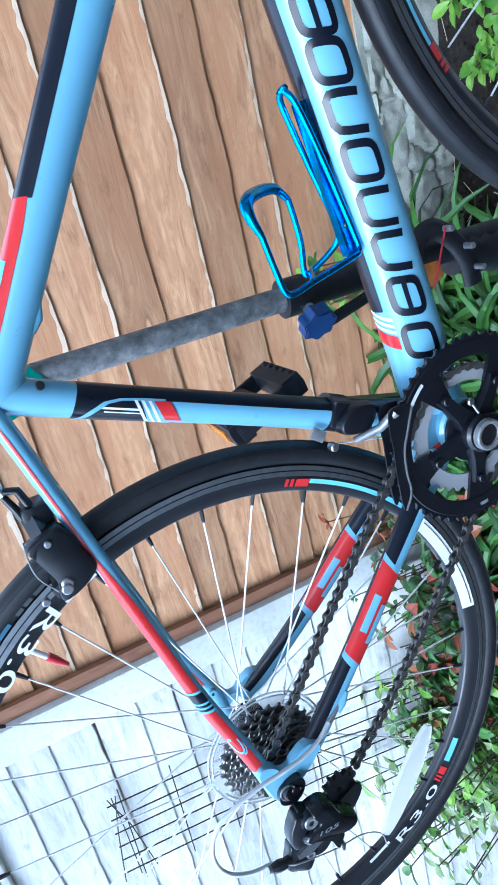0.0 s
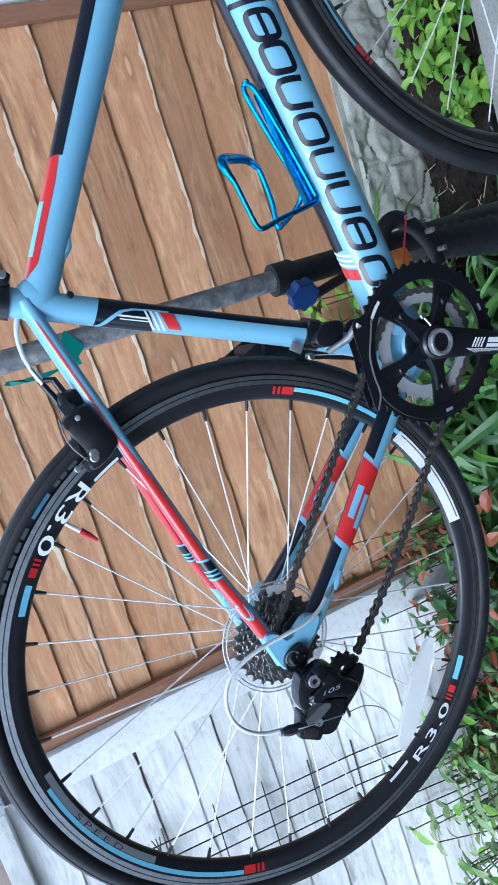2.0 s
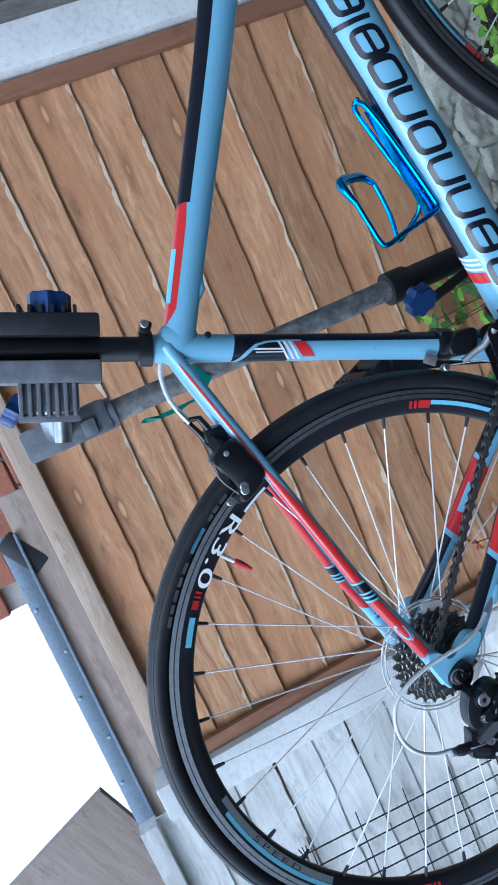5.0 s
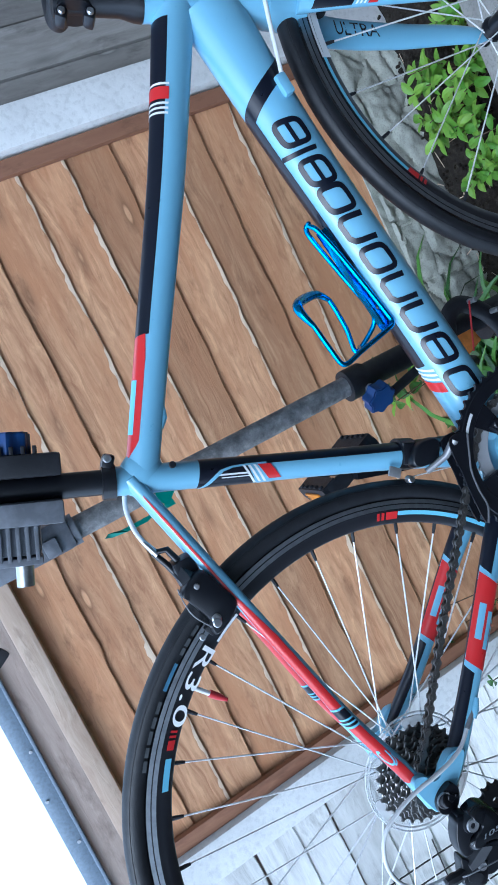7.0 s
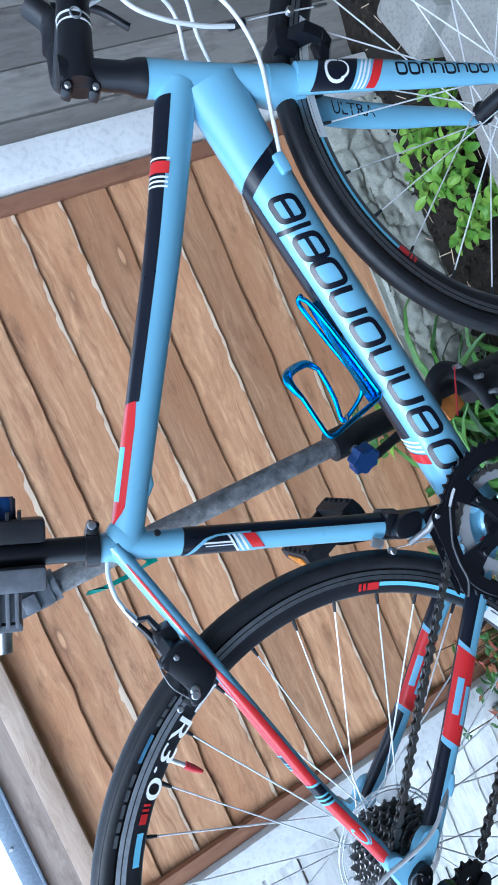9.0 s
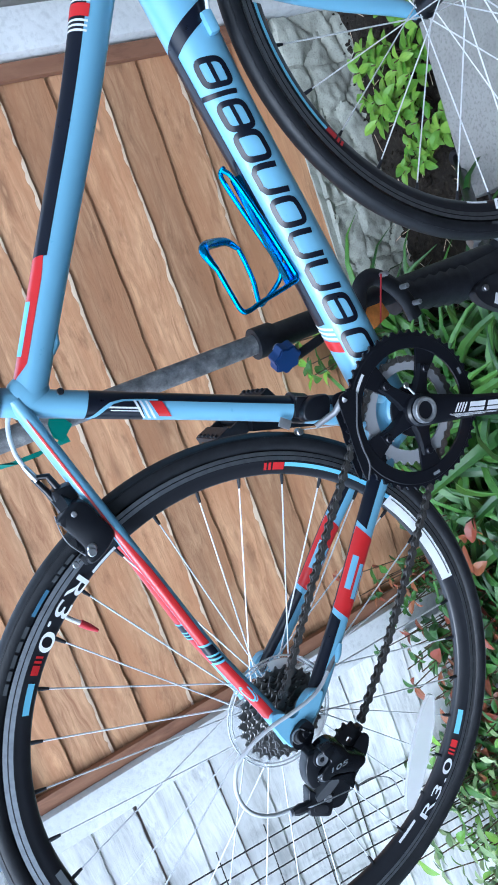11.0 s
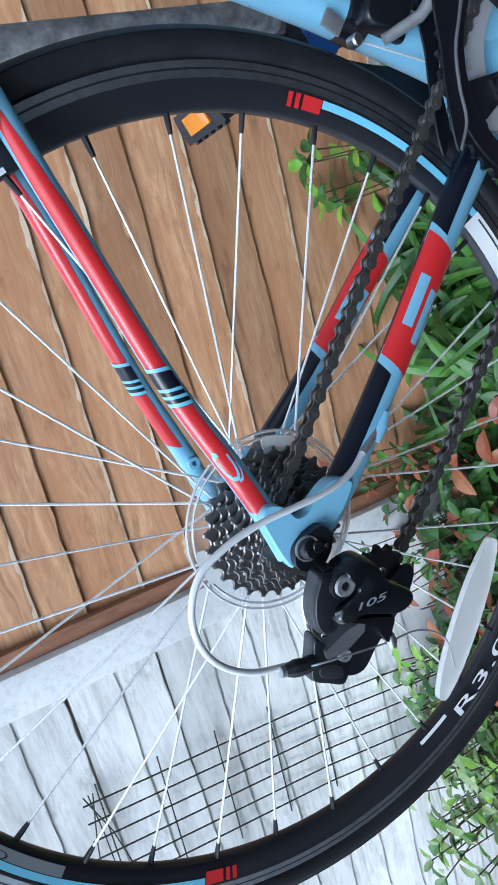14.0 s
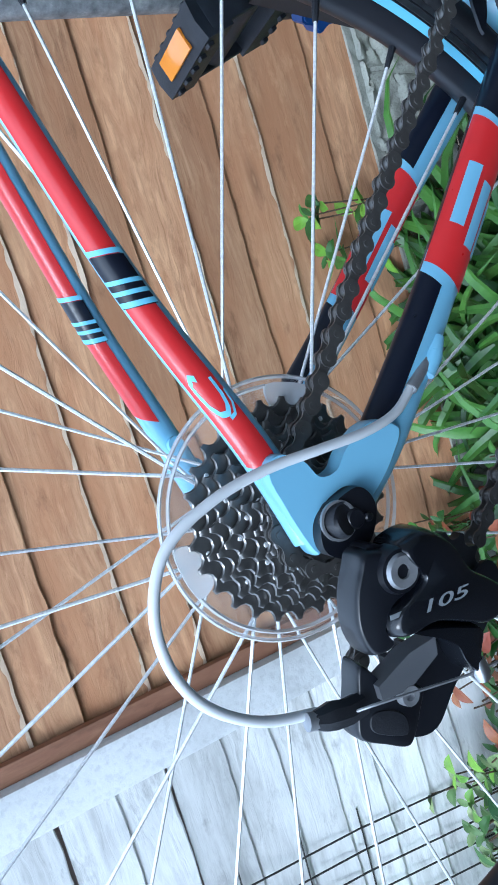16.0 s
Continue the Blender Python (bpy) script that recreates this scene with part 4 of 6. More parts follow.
part("crank_cap", lathe([(0.0, -0.0715), (0.0112, -0.0715), (0.0118, -0.0748), (0.0150, -0.0756), (0.0166, -0.0745), (0.0170, -0.069)], 40, closed_profile=False), GREYMETAL, chainset, "grey crank end ring")
part("cap_face", disc(0.0112, 0.001, (0, -0.0722, 0), 28, 0.0003), SATIN, chainset)
q = bmesh.new()


def slab_mark(a0, a1, n0, n1, lean=0.35):
    """A flat parallelogram on the arm's face."""
    loft([[e * (a + lean * v) + n * v + Vector((0, -0.0752 - (a - 0.025) * 0.088, 0)) for v in (n0, n1)] for a in (a0, a1)], False, False, q)


for k in range(4):
    slab_mark(0.046 + 0.0042 * k, 0.0482 + 0.0042 * k, -0.0065, 0.0055, 0.5)
for a0, a1 in ((0.066, 0.0895), (0.0935, 0.1165), (0.1205, 0.1440)):
    slab_mark(a0, a1, -0.0008, 0.0055)
    slab_mark(a0, a1, -0.0065, -0.0022)
for k in range(5):
    slab_mark(0.038 + 0.003 * k, 0.128 - 0.018 * k, -0.0088 - 0.0011 * k, -0.0082 - 0.0011 * k)
part("crank_mark", q, HOUSING, arm, "pale plain maker's mark")
part("chain_pin", disc(0.0042, 0.004, (0.0235, -0.060, 0.0285), 14, 0.001), ALLOY, chainset)
part("chain_pin_wire", pipe([(0.0235, -0.060, 0.0285), (0.0165, -0.0625, 0.0145)], 0.0014, 8), ALLOY, chainset)
for a0, a1 in ((78, 96), (-40, -34), (-142, -135)):
    part("ring_print", lathe([(0.0875, -0.0509), (0.0915, -0.0509)], 8, a0, a1, closed_profile=False), SILVER_DECAL if a0 < 0 else HOUSING, chainset)
left = loft([[-e * f + n * w * a + Vector((0, y, 0)) for a, y in ((-1, y0), (1, y0), (1, y1), (-1, y1))] for f, w, y0, y1 in ((-0.012, 0.012, 0.05, 0.066), (0.0, 0.018, 0.05, 0.072), (0.08, 0.014, 0.062, 0.078), (0.175, 0.014, 0.07, 0.084))])
part("left_crank_arm", left, SATIN, chainset)


def pedal(at, turn):
    """A caged platform pedal with orange reflectors, its axle along y."""
    m = Matrix.Translation(at) @ turn
    body = part("pedal", disc(0.011, 0.085, (0, 0, 0), 16, 0.002, "y"), PLASTIC, chainset, "black plastic pedal with orange reflectors")
    body.matrix_local = m
    for sx in (-1, 1):
        part("pedal_cage", plate([(-0.012, -0.014), (0.012, -0.014), (0.014, 0.0), (0.012, 0.014), (-0.012, 0.014), (-0.014, 0)], 0.085, 0), PLASTIC, body).matrix_local = pose(sx * 0.040, 0, 0)
        part("reflector", box((0.003, 0.045, 0.016), (sx * 0.0545, 0, 0), 0.001), ORANGE, body, "orange pedal reflector")
    for sy in (-1, 1):
        part("pedal_side", box((0.09, 0.006, 0.022), (0, sy * 0.040, 0), 0.002), PLASTIC, body)
    for k in range(5):
        for sx in (-1, 1):
            part("pedal_tooth", box((0.006, 0.006, 0.034), (sx * 0.047, -0.032 + 0.016 * k, 0), 0.0015), PLASTIC, body)


pedal(-e * 0.172 + Vector((0, 0.13, 0)), Matrix.Rotation(radians(30), 4, "Y"))
pedal(e * 0.172 + Vector((0, -0.14, 0)), Matrix.Rotation(radians(30), 4, "Y"))

# chain: link plates and rollers along both runs and round the ring
link = []
for cx, a0 in ((0.00635, -140), (-0.00635, 40)):
    link += [(cx + 0.0047 * math.cos(radians(a0 + 280 * k / 10)), 0.0047 * math.sin(radians(a0 + 280 * k / 10))) for k in range(11)]
    link.append((0.0, 0.0024 if cx > 0 else -0.0024))
inner = plate(link, 0.001, -0.0020)
plate(link, 0.001, 0.0020, bm=inner)
for sx in (-1, 1):
    disc(0.0038, 0.0046, (sx * 0.00635, 0, 0), 10, bm=inner)
inner_me = mesh_of(inner, DARKSTEEL)
outer = plate(link, 0.001, -0.0033)
plate(link, 0.001, 0.0033, bm=outer)
for sx in (-1, 1):
    disc(0.0019, 0.0088, (sx * 0.00635, 0, 0), 8, bm=outer)
outer_me = mesh_of(outer, DARKSTEEL)


def chain_path():
    """Round the inner ring, back over to a small sprocket and round it."""
    rb, rc = 0.0675, 0.0265
    yb, ya = -0.0400, -0.0565
    pts = []
    for k in range(13):
        a = radians(-88 + 14.6 * k)
        pts.append(Vector((BB[0] + rb * math.cos(a), yb, BB[1] + rb * math.sin(a))))
    pts.append(Vector((0.29, -0.0445, 0.0140)))
    pts.append(Vector((0.17, -0.0495, 0.0205)))
    pts.append(Vector((0.05, -0.0550, 0.0235)))
    for k in range(8):
        a = radians(84 + 26 * k)
        pts.append(Vector((rc * math.cos(a), ya, rc * math.sin(a))))
    return pts


def lay_links(pts, parent, start=0):
    path = []
    for a, b in zip(pts, pts[1:]):
        path += [a.lerp(b, k / 12) for k in range(12)]
    path.append(pts[-1])
    dist, acc, last, nodes = 0.0, 0.0, path[0], [path[0]]
    for p in path[1:]:
        if (p - nodes[-1]).length >= 0.0127:
            nodes.append(nodes[-1] + (p - nodes[-1]).normalized() * 0.0127)
    for k, (a, b) in enumerate(zip(nodes, nodes[1:])):
        o = part("link", inner_me if k % 2 else outer_me, None, parent)
        dd = (b - a).normalized()
        side = Vector((0, 1, 0))
        zz = dd.cross(side).normalized()
        rot = Matrix((dd, zz.cross(dd), zz)).transposed().to_4x4()
        o.matrix_local = Matrix.Translation((a + b) / 2) @ rot


chain = part("chain", pipe([(BB[0], -0.040, BB[1] - 0.068), (BB[0] - 0.004, -0.040, BB[1] - 0.0678)], 0.002, 6), DARKSTEEL, bike, "oily dark steel chain")
lay_links(chain_path(), chain)
lay_links([Vector((BB[0], -0.040, BB[1] - 0.0675)), Vector((0.33, -0.044, -0.1195)), Vector((0.20, -0.050, -0.1130)), Vector((0.10, -0.056, -0.1040)), Vector((0.04, -0.058, -0.0950)), Vector((0.006, -0.059, -0.0903))], chain)

# rear derailleur
rd = part("rear_derailleur", plate(rounded([(-0.012, 0.002), (-0.030, -0.001), (-0.044, -0.008), (-0.046, -0.018), (-0.034, -0.024), (-0.020, -0.028), (-0.010, -0.020), (-0.008, -0.008)]), 0.012, -0.088), SATIN, bike, "black rear derailleur with polished bolts")

rd.location = (0, -0.008, 0)


def swell(outline, y0, y1, shrink, name, mat, parent, label=""):
    """A cushion-like casting: the rounded outline at y0, drawn in towards its middle at y1."""
    outline = rounded(outline)
    c = Vector((sum(p[0] for p in outline) / len(outline), sum(p[1] for p in outline) / len(outline)))
    rings = []
    for k in range(7):
        q = radians(90 * k / 6)
        f, y = shrink + (1 - shrink) * math.cos(q), y0 + (y1 - y0) * (0.35 + 0.65 * math.sin(q))
        rings.append([(c.x + (p[0] - c.x) * f, y, c.y + (p[1] - c.y) * f) for p in outline])
    rings.insert(0, [(p[0], y0, p[1]) for p in outline])
    return part(name, loft(rings), mat, parent, label)


swell([(-0.0137, 0.0044), (-0.0081, -0.009), (-0.0074, -0.0212), (-0.0165, -0.0259), (-0.0269, -0.0180), (-0.033, -0.0155), (-0.0425, -0.0165), (-0.0470, -0.0230), (-0.0525, -0.0160), (-0.0502, -0.0092), (-0.043, -0.0022), (-0.0317, 0.0029), (-0.0215, 0.0046)], -0.084, -0.0985, 0.86, "knuckle", SATIN, rd)
swell([(-0.0088, -0.0083), (-0.0030, -0.0095), (0.0045, -0.0191), (0.0036, -0.0325), (-0.0039, -0.0465), (-0.0050, -0.0610), (-0.0077, -0.0725), (-0.0150, -0.0745), (-0.0245, -0.0655), (-0.0279, -0.0516), (-0.0324, -0.0347), (-0.0424, -0.0222), (-0.0410, -0.0152), (-0.0335, -0.0140), (-0.0255, -0.0185), (-0.0150, -0.0215)], -0.084, -0.1045, 0.80, "outer_link", GLOSS, rd)
swell([(-0.0383, -0.0241), (-0.0326, -0.0361), (-0.0276, -0.0540), (-0.0267, -0.0640), (-0.0377, -0.0668), (-0.0432, -0.0715), (-0.0461, -0.0673), (-0.0430, -0.0589), (-0.0375, -0.0511), (-0.0365, -0.0400)], -0.086, -0.1015, 0.84, "cable_bracket", GLOSS, rd)
swell([(-0.0577, -0.0170), (-0.0700, -0.0202), (-0.0811, -0.0240), (-0.0880, -0.0291), (-0.0875, -0.0430), (-0.0861, -0.0550), (-0.0798, -0.0571), (-0.0690, -0.0560), (-0.0595, -0.0540), (-0.0606, -0.0443), (-0.0650, -0.0380), (-0.0620, -0.0310)], -0.074, -0.0865, 0.90, "lower_knuckle", SATIN, rd)
swell([(-0.0766, -0.0300), (-0.0726, -0.0373), (-0.0731, -0.0475), (-0.0805, -0.0510), (-0.0829, -0.0340)], -0.086, -0.0872, 0.93, "knuckle_recess", PLASTIC, rd)
part("bolt_seat", lathe([(0.0, -0.1015), (0.0092, -0.1015), (0.0100, -0.099), (0.0104, -0.092)], 28, at=(-0.0160, 0, -0.0125), closed_profile=False), SATIN, rd)
part("pivot_bolt", lathe([(0.0030, -0.1000), (0.0032, -0.1030), (0.0066, -0.1034), (0.0076, -0.1015)], 28, at=(-0.0160, 0, -0.0125), closed_profile=False), GREYMETAL, rd, "polished hollow pivot bolt")
part("bolt_socket", disc(0.0030, 0.0006, (-0.0160, -0.1018, -0.0125), 6), SATIN, rd)
part("pivot_bolt", lathe([(0.0, -0.0885), (0.0018, -0.0885), (0.0022, -0.0905), (0.0044, -0.0908), (0.0052, -0.087)], 20, at=(-0.0640, 0, -0.0440), closed_profile=False), GREYMETAL, rd)
part("hanger", plate(rounded([(0.0135, 0.0030), (0.0060, 0.0100), (-0.004, 0.0145), (-0.0125, 0.0130), (-0.0185, 0.0070), (-0.0175, -0.004), (-0.0120, -0.0100), (-0.002, -0.0120), (0.0080, -0.0095), (0.0130, -0.0040)]), 0.014, -0.069), SATIN, rd)
part("hanger_barrel", pipe([(-0.0035, -0.070, 0.0085), (-0.0025, -0.078, 0.0055), (-0.0022, -0.0786, 0.0053)], [0.0080, 0.0080, 0.0068], 24), PLASTIC, rd)
part("barrel_ring", lathe([(0.0078, -0.0775), (0.0090, -0.0775), (0.0090, -0.0758), (0.0078, -0.0758)], 24, at=(-0.0035, 0, 0.0075)), GREYMETAL, rd)
part("hanger_bolt", disc(0.0022, 0.003, (0.003, -0.0765, -0.0065), 12, 0.0008), SATIN, rd)
part("inner_link", loft([[(x, y, z) for x, z in ((-0.0370, -0.0480), (-0.0440, -0.0520), (-0.0610, -0.0430), (-0.0690, -0.0306), (-0.0640, -0.0265), (-0.0471, -0.0370))] for y in (-0.080, -0.0905)]), LINKGREY, rd, "bare grey inner link")
part("cage_plate", plate(rounded([(-0.0600, -0.0440), (-0.0800, -0.0560), (-0.0850, -0.0700), (-0.0780, -0.0840), (-0.0560, -0.0880), (-0.0200, -0.0980), (0.0020, -0.0960), (0.0050, -0.0850), (-0.0150, -0.0740), (-0.0420, -0.0560)]), 0.002, -0.0675), SATIN, rd)
for c in ((-0.062, -0.066), (-0.006, -0.0720)):
    part("jockey_wheel", plate([(c[0] + p[0], c[1] + p[1]) for p in gear(0.0205, 11, 0.004)], 0.006, -0.060, [circle(c[0], c[1], 0.004, 10)]), PLASTIC, rd)
lay_links([Vector((0.006, -0.059, -0.0903)), Vector((-0.020, -0.060, -0.0880)), Vector((-0.044, -0.060, -0.0815)), Vector((-0.0536, -0.060, -0.0836)), Vector((-0.067, -0.060, -0.0845)), Vector((-0.081, -0.060, -0.081)), Vector((-0.0855, -0.060, -0.068)), Vector((-0.080, -0.059, -0.052)), Vector((-0.060, -0.058, -0.042)), Vector((-0.030, -0.057, -0.030)), Vector((-0.012, -0.0565, -0.024))], chain)
part("anchor_bolt", pipe([(-0.0405, -0.098, -0.0660), (-0.0447, -0.099, -0.0695), (-0.0475, -0.099, -0.0722)], [0.0036, 0.0042, 0.0032], 12), ALLOY, rd)
part("inner_cable", pipe(smooth_path([(-0.0775, -0.088, -0.018), (-0.0679, -0.096, -0.0271), (-0.0472, -0.099, -0.0644), (-0.0326, -0.097, -0.0924), (-0.0350, -0.092, -0.125), (-0.055, -0.088, -0.15)]), 0.0007, 6), GREYMETAL, rd)
part("barrel_adjuster", pipe([(-0.0845, -0.0855, -0.0035), (-0.0825, -0.0855, -0.0085), (-0.0805, -0.0855, -0.0120), (-0.0775, -0.0855, -0.0185), (-0.0725, -0.085, -0.0250)], [0.0036, 0.0054, 0.0062, 0.0056, 0.0050], 8), PLASTIC, rd)
part("ferrule", pipe([(-0.0855, -0.0855, -0.001), (-0.0838, -0.0855, -0.0055)], 0.0038, 12), GREYMETAL, rd)
part("shift_housing", pipe(smooth_path([(-0.0815, -0.0890, -0.0085), (-0.0895, -0.092, 0.0179), (-0.0885, -0.094, 0.0435), (-0.0785, -0.094, 0.0630), (-0.0605, -0.094, 0.0765), (-0.038, -0.093, 0.0800), (-0.0155, -0.092, 0.0690), (0.0048, -0.090, 0.0500), (0.0223, -0.088, 0.0276), (0.0384, -0.084, 0.0068), (0.054, -0.078, -0.0085), (0.071, -0.071, -0.0175), (0.090, -0.066, -0.0255)], 6), 0.0023, 12), HOUSING, bike, "white looped gear cable housing")
part("housing_end", pipe([(0.070, -0.0715, -0.0172), (0.090, -0.066, -0.0255)], 0.0032, 10), GREYMETAL, bike)
tx = letters("105", 0.0098, 0.0001)
d0, n0 = Vector((0.560, -0.828)), Vector((0.828, 0.560))
for v in tx.verts:
    u, w = v.co.x * 1.75, v.co.y * 0.72
    p = Vector((-0.0208, -0.0352)) + d0 * (u + 0.55 * w) + n0 * w
    v.co = Vector((p.x, -0.1051, p.y))
part("model_number", tx, SILVER_DECAL, rd)
part("maker_bar", box((0.0098, 0.0004, 0.0019), (-0.0325, -0.1030, -0.0165), turn=Euler((0, radians(56), 0)).to_matrix()), SILVER_DECAL, rd)

# front derailleur and cable below the bottom bracket
fd = part("front_derailleur", box((0.028, 0.03, 0.05), (0.372, -0.006, 0.066), 0.005, Euler((0, radians(-14), 0)).to_matrix()), SATIN, bike, "black and grey front derailleur")
part("band", pipe([(0.3655, 0, 0.090), (0.3705, 0, 0.070)], 0.0195, 28), SATIN, fd)
swell([(0.3850, 0.0740), (0.3930, 0.0560), (0.3800, 0.0480), (0.3640, 0.0520), (0.3550, 0.0650), (0.3520, 0.0780), (0.3600, 0.0840), (0.3740, 0.0820)], -0.018, -0.032, 0.85, "fd_body", SATIN, fd)
cage = rounded([(0.4000, 0.0430), (0.4030, 0.0300), (0.3800, 0.0235), (0.3599, 0.0166), (0.3400, 0.0020), (0.3237, -0.0134), (0.3032, -0.0192), (0.3120, -0.0080), (0.3194, -0.0015), (0.3400, 0.0160), (0.3562, 0.0277), (0.3720, 0.0420), (0.3890, 0.0520)], 3)
part("fd_cage_outer", plate([(x, z) for x, z in cage], 0.002, -0.0505), SATIN, fd, "dark grey cage plate")
part("fd_cage_lip", pipe(smooth_path([(0.4025, -0.052, 0.030), (0.380, -0.053, 0.0235), (0.360, -0.053, 0.0166), (0.340, -0.053, 0.002), (0.3237, -0.053, -0.0134), (0.3040, -0.052, -0.0190)]), 0.0013, 8), LINKGREY, fd)
part("fd_cage_inner", plate(cage, 0.002, -0.0345), SATIN, fd)
part("fd_arm", pipe([(0.350, -0.028, 0.060), (0.372, -0.040, 0.046), (0.392, -0.049, 0.044)], [0.004, 0.0045, 0.0055], 10), GREYMETAL, fd)
part("fd_bolt", disc(0.0045, 0.01, (0.337, -0.026, 0.080), 14, 0.001), ALLOY, fd)
part("fd_cable", pipe([(0.340, -0.024, 0.078), (0.385, -0.012, -0.03)], 0.0008, 6), STEEL, fd)
part("fd_plate", box((0.012, 0.003, 0.016), (0.342, -0.02, 0.098), 0.001), GREYMETAL, fd)

# rear brake
rb = part("rear_brake", box((0.034, 0.03, 0.026), (0.188, -0.006, 0.322), 0.006, Euler((0, radians(-38), 0)).to_matrix()), SATIN, bike, "black dual-pivot rear brake")
for sd in (-1, 1):
    part("brake_arm", loft([[(x - 0.007 * c, sd * y - 0.005 * e, z + 0.009 * e) for c, e in ((-1, -1), (1, -1), (1, 1), (-1, 1))] for x, y, z in ((0.192, 0.006, 0.330), (0.182, 0.024, 0.318), (0.166, 0.031, 0.302), (0.148, 0.027, 0.288))]), SATIN, rb)
    pad = part("brake_pad", box((0.05, 0.011, 0.013), (0.150, sd * 0.0165, 0.276), 0.003, Euler((0, radians(28), 0)).to_matrix()), PLASTIC, rb)
    part("pad_bolt", disc(0.0055, 0.008, (0.1475, sd * 0.034, 0.2865), 16, 0.0015), ALLOY, rb)
part("cable_arm", pipe([(0.196, -0.012, 0.332), (0.208, -0.012, 0.349), (0.2035, -0.010, 0.3585)], [0.0045, 0.0038, 0.0032], 10), SATIN, rb)
part("long_arm", pipe([(0.175, -0.012, 0.320), (0.192, -0.010, 0.345), (0.2015, -0.008, 0.362)], [0.0045, 0.0038, 0.0032], 10), SATIN, rb)
part("return_spring", pipe(smooth_path([(0.170, -0.026, 0.332), (0.156, -0.034, 0.322), (0.146, -0.036, 0.310), (0.138, -0.034, 0.290)]), 0.0008, 8), GREYMETAL, rb)
swell([(0.1671, 0.3297), (0.1919, 0.3162), (0.1909, 0.3014), (0.1823, 0.2881), (0.1705, 0.2680), (0.1568, 0.2660), (0.1373, 0.2740), (0.1298, 0.2834), (0.1445, 0.2938), (0.1550, 0.3111), (0.1611, 0.3211)], -0.022, -0.036, 0.88, "brake_face", SATIN, rb)
part("face_bolt", disc(0.0032, 0.004, (0.1775, -0.037, 0.315), 12, 0.001), GREYMETAL, rb)
part("face_bolt", disc(0.0050, 0.006, (0.1435, -0.037, 0.2854), 14, 0.0012), ALLOY, rb)
part("face_bolt", disc(0.0036, 0.006, (0.1265, -0.034, 0.2975), 14, 0.001), ALLOY, rb)
part("cable_adjuster", pipe([(0.2005, -0.009, 0.357), (0.206, -0.008, 0.366), (0.211, -0.006, 0.374)], [0.0042, 0.0036, 0.003], 10), ALLOY, rb)
part("brake_housing", pipe(smooth_path([(0.211, -0.006, 0.374), (0.222, -0.002, 0.386), (0.240, 0.0, 0.398), (0.258, 0.002, 0.403), (0.275, 0.004, 0.400)]), 0.0026, 10), HOUSING, bike, "white brake cable housing")
part("brake_bolt_barrel", disc(0.006, 0.012, (0.212, 0, 0.318), 16, 0.001, "x"), ALLOY, rb)

# bottle cage of blue bar
kg = part("bottle_cage", plate([(0.604, 0.242), (0.611, 0.236), (0.520, 0.128), (0.512, 0.134)], 0.012, 0.0), CAGEBLUE, bike, "blue anodised bottle cage")
near_arm = [(0.6070, -0.004, 0.257), (0.600, -0.010, 0.243), (0.570, -0.011, 0.197), (0.532, -0.011, 0.143), (0.520, -0.013, 0.1315), (0.507, -0.018, 0.140), (0.470, -0.029, 0.173), (0.4525, -0.031, 0.1870), (0.4500, -0.031, 0.1960), (0.4620, -0.031, 0.2120), (0.4830, -0.031, 0.2370)]
far_arm = [(0.6070, 0.004, 0.257), (0.600, 0.010, 0.247), (0.570, 0.011, 0.202), (0.540, 0.011, 0.156), (0.528, 0.014, 0.143), (0.515, 0.020, 0.141), (0.492, 0.029, 0.147), (0.486, 0.031, 0.1530), (0.509, 0.031, 0.1690), (0.5280, 0.031, 0.1870), (0.5400, 0.030, 0.2010)]
for arm_pts in (near_arm, far_arm):
    part("cage_bar", pipe(smooth_path(arm_pts), 0.0031, 12), CAGEBLUE, kg)
part("cage_cross_bar", pipe(smooth_path([(0.470, -0.029, 0.173), (0.480, 0.0, 0.160), (0.492, 0.029, 0.149)]), 0.0029, 10), CAGEBLUE, kg)
tab = smooth_path([(0.4830, -0.031, 0.2370), (0.4930, -0.029, 0.2530), (0.5040, -0.020, 0.2570), (0.5220, 0.005, 0.2430), (0.5400, 0.026, 0.2200), (0.5400, 0.030, 0.2010)])
n_t = len(tab)
part("cage_tab", pipe(tab, [0.0031 + 0.0032 * math.sin(math.pi * k / (n_t - 1)) for k in range(n_t)], 12), CAGEBLUE, kg)
part("cage_hook", pipe(smooth_path([(0.6070, -0.004, 0.257), (0.6110, 0.0, 0.256), (0.6070, 0.004, 0.257)]), 0.0031, 10), CAGEBLUE, kg)
for c in ((0.578, 0.198), (0.538, 0.150)):
    part("cage_bolt", disc(0.004, 0.016, (c[0] - 0.001, 0, c[1]), 12, 0.001), SATIN, kg)

# front end, turned to the left about the head tube
axis = Vector((0.793 - 0.848, 0, 0.497 - 0.358)).normalized()
hb = Vector((0.848, 0, 0.358))
STEER = Matrix.Translation(hb) @ Matrix.Rotation(radians(4), 4, axis) @ Matrix.Translation(-hb)
FH = Vector((0.985, 0, 0.032))


def steer(ob):
    ob.matrix_local = STEER
    return ob


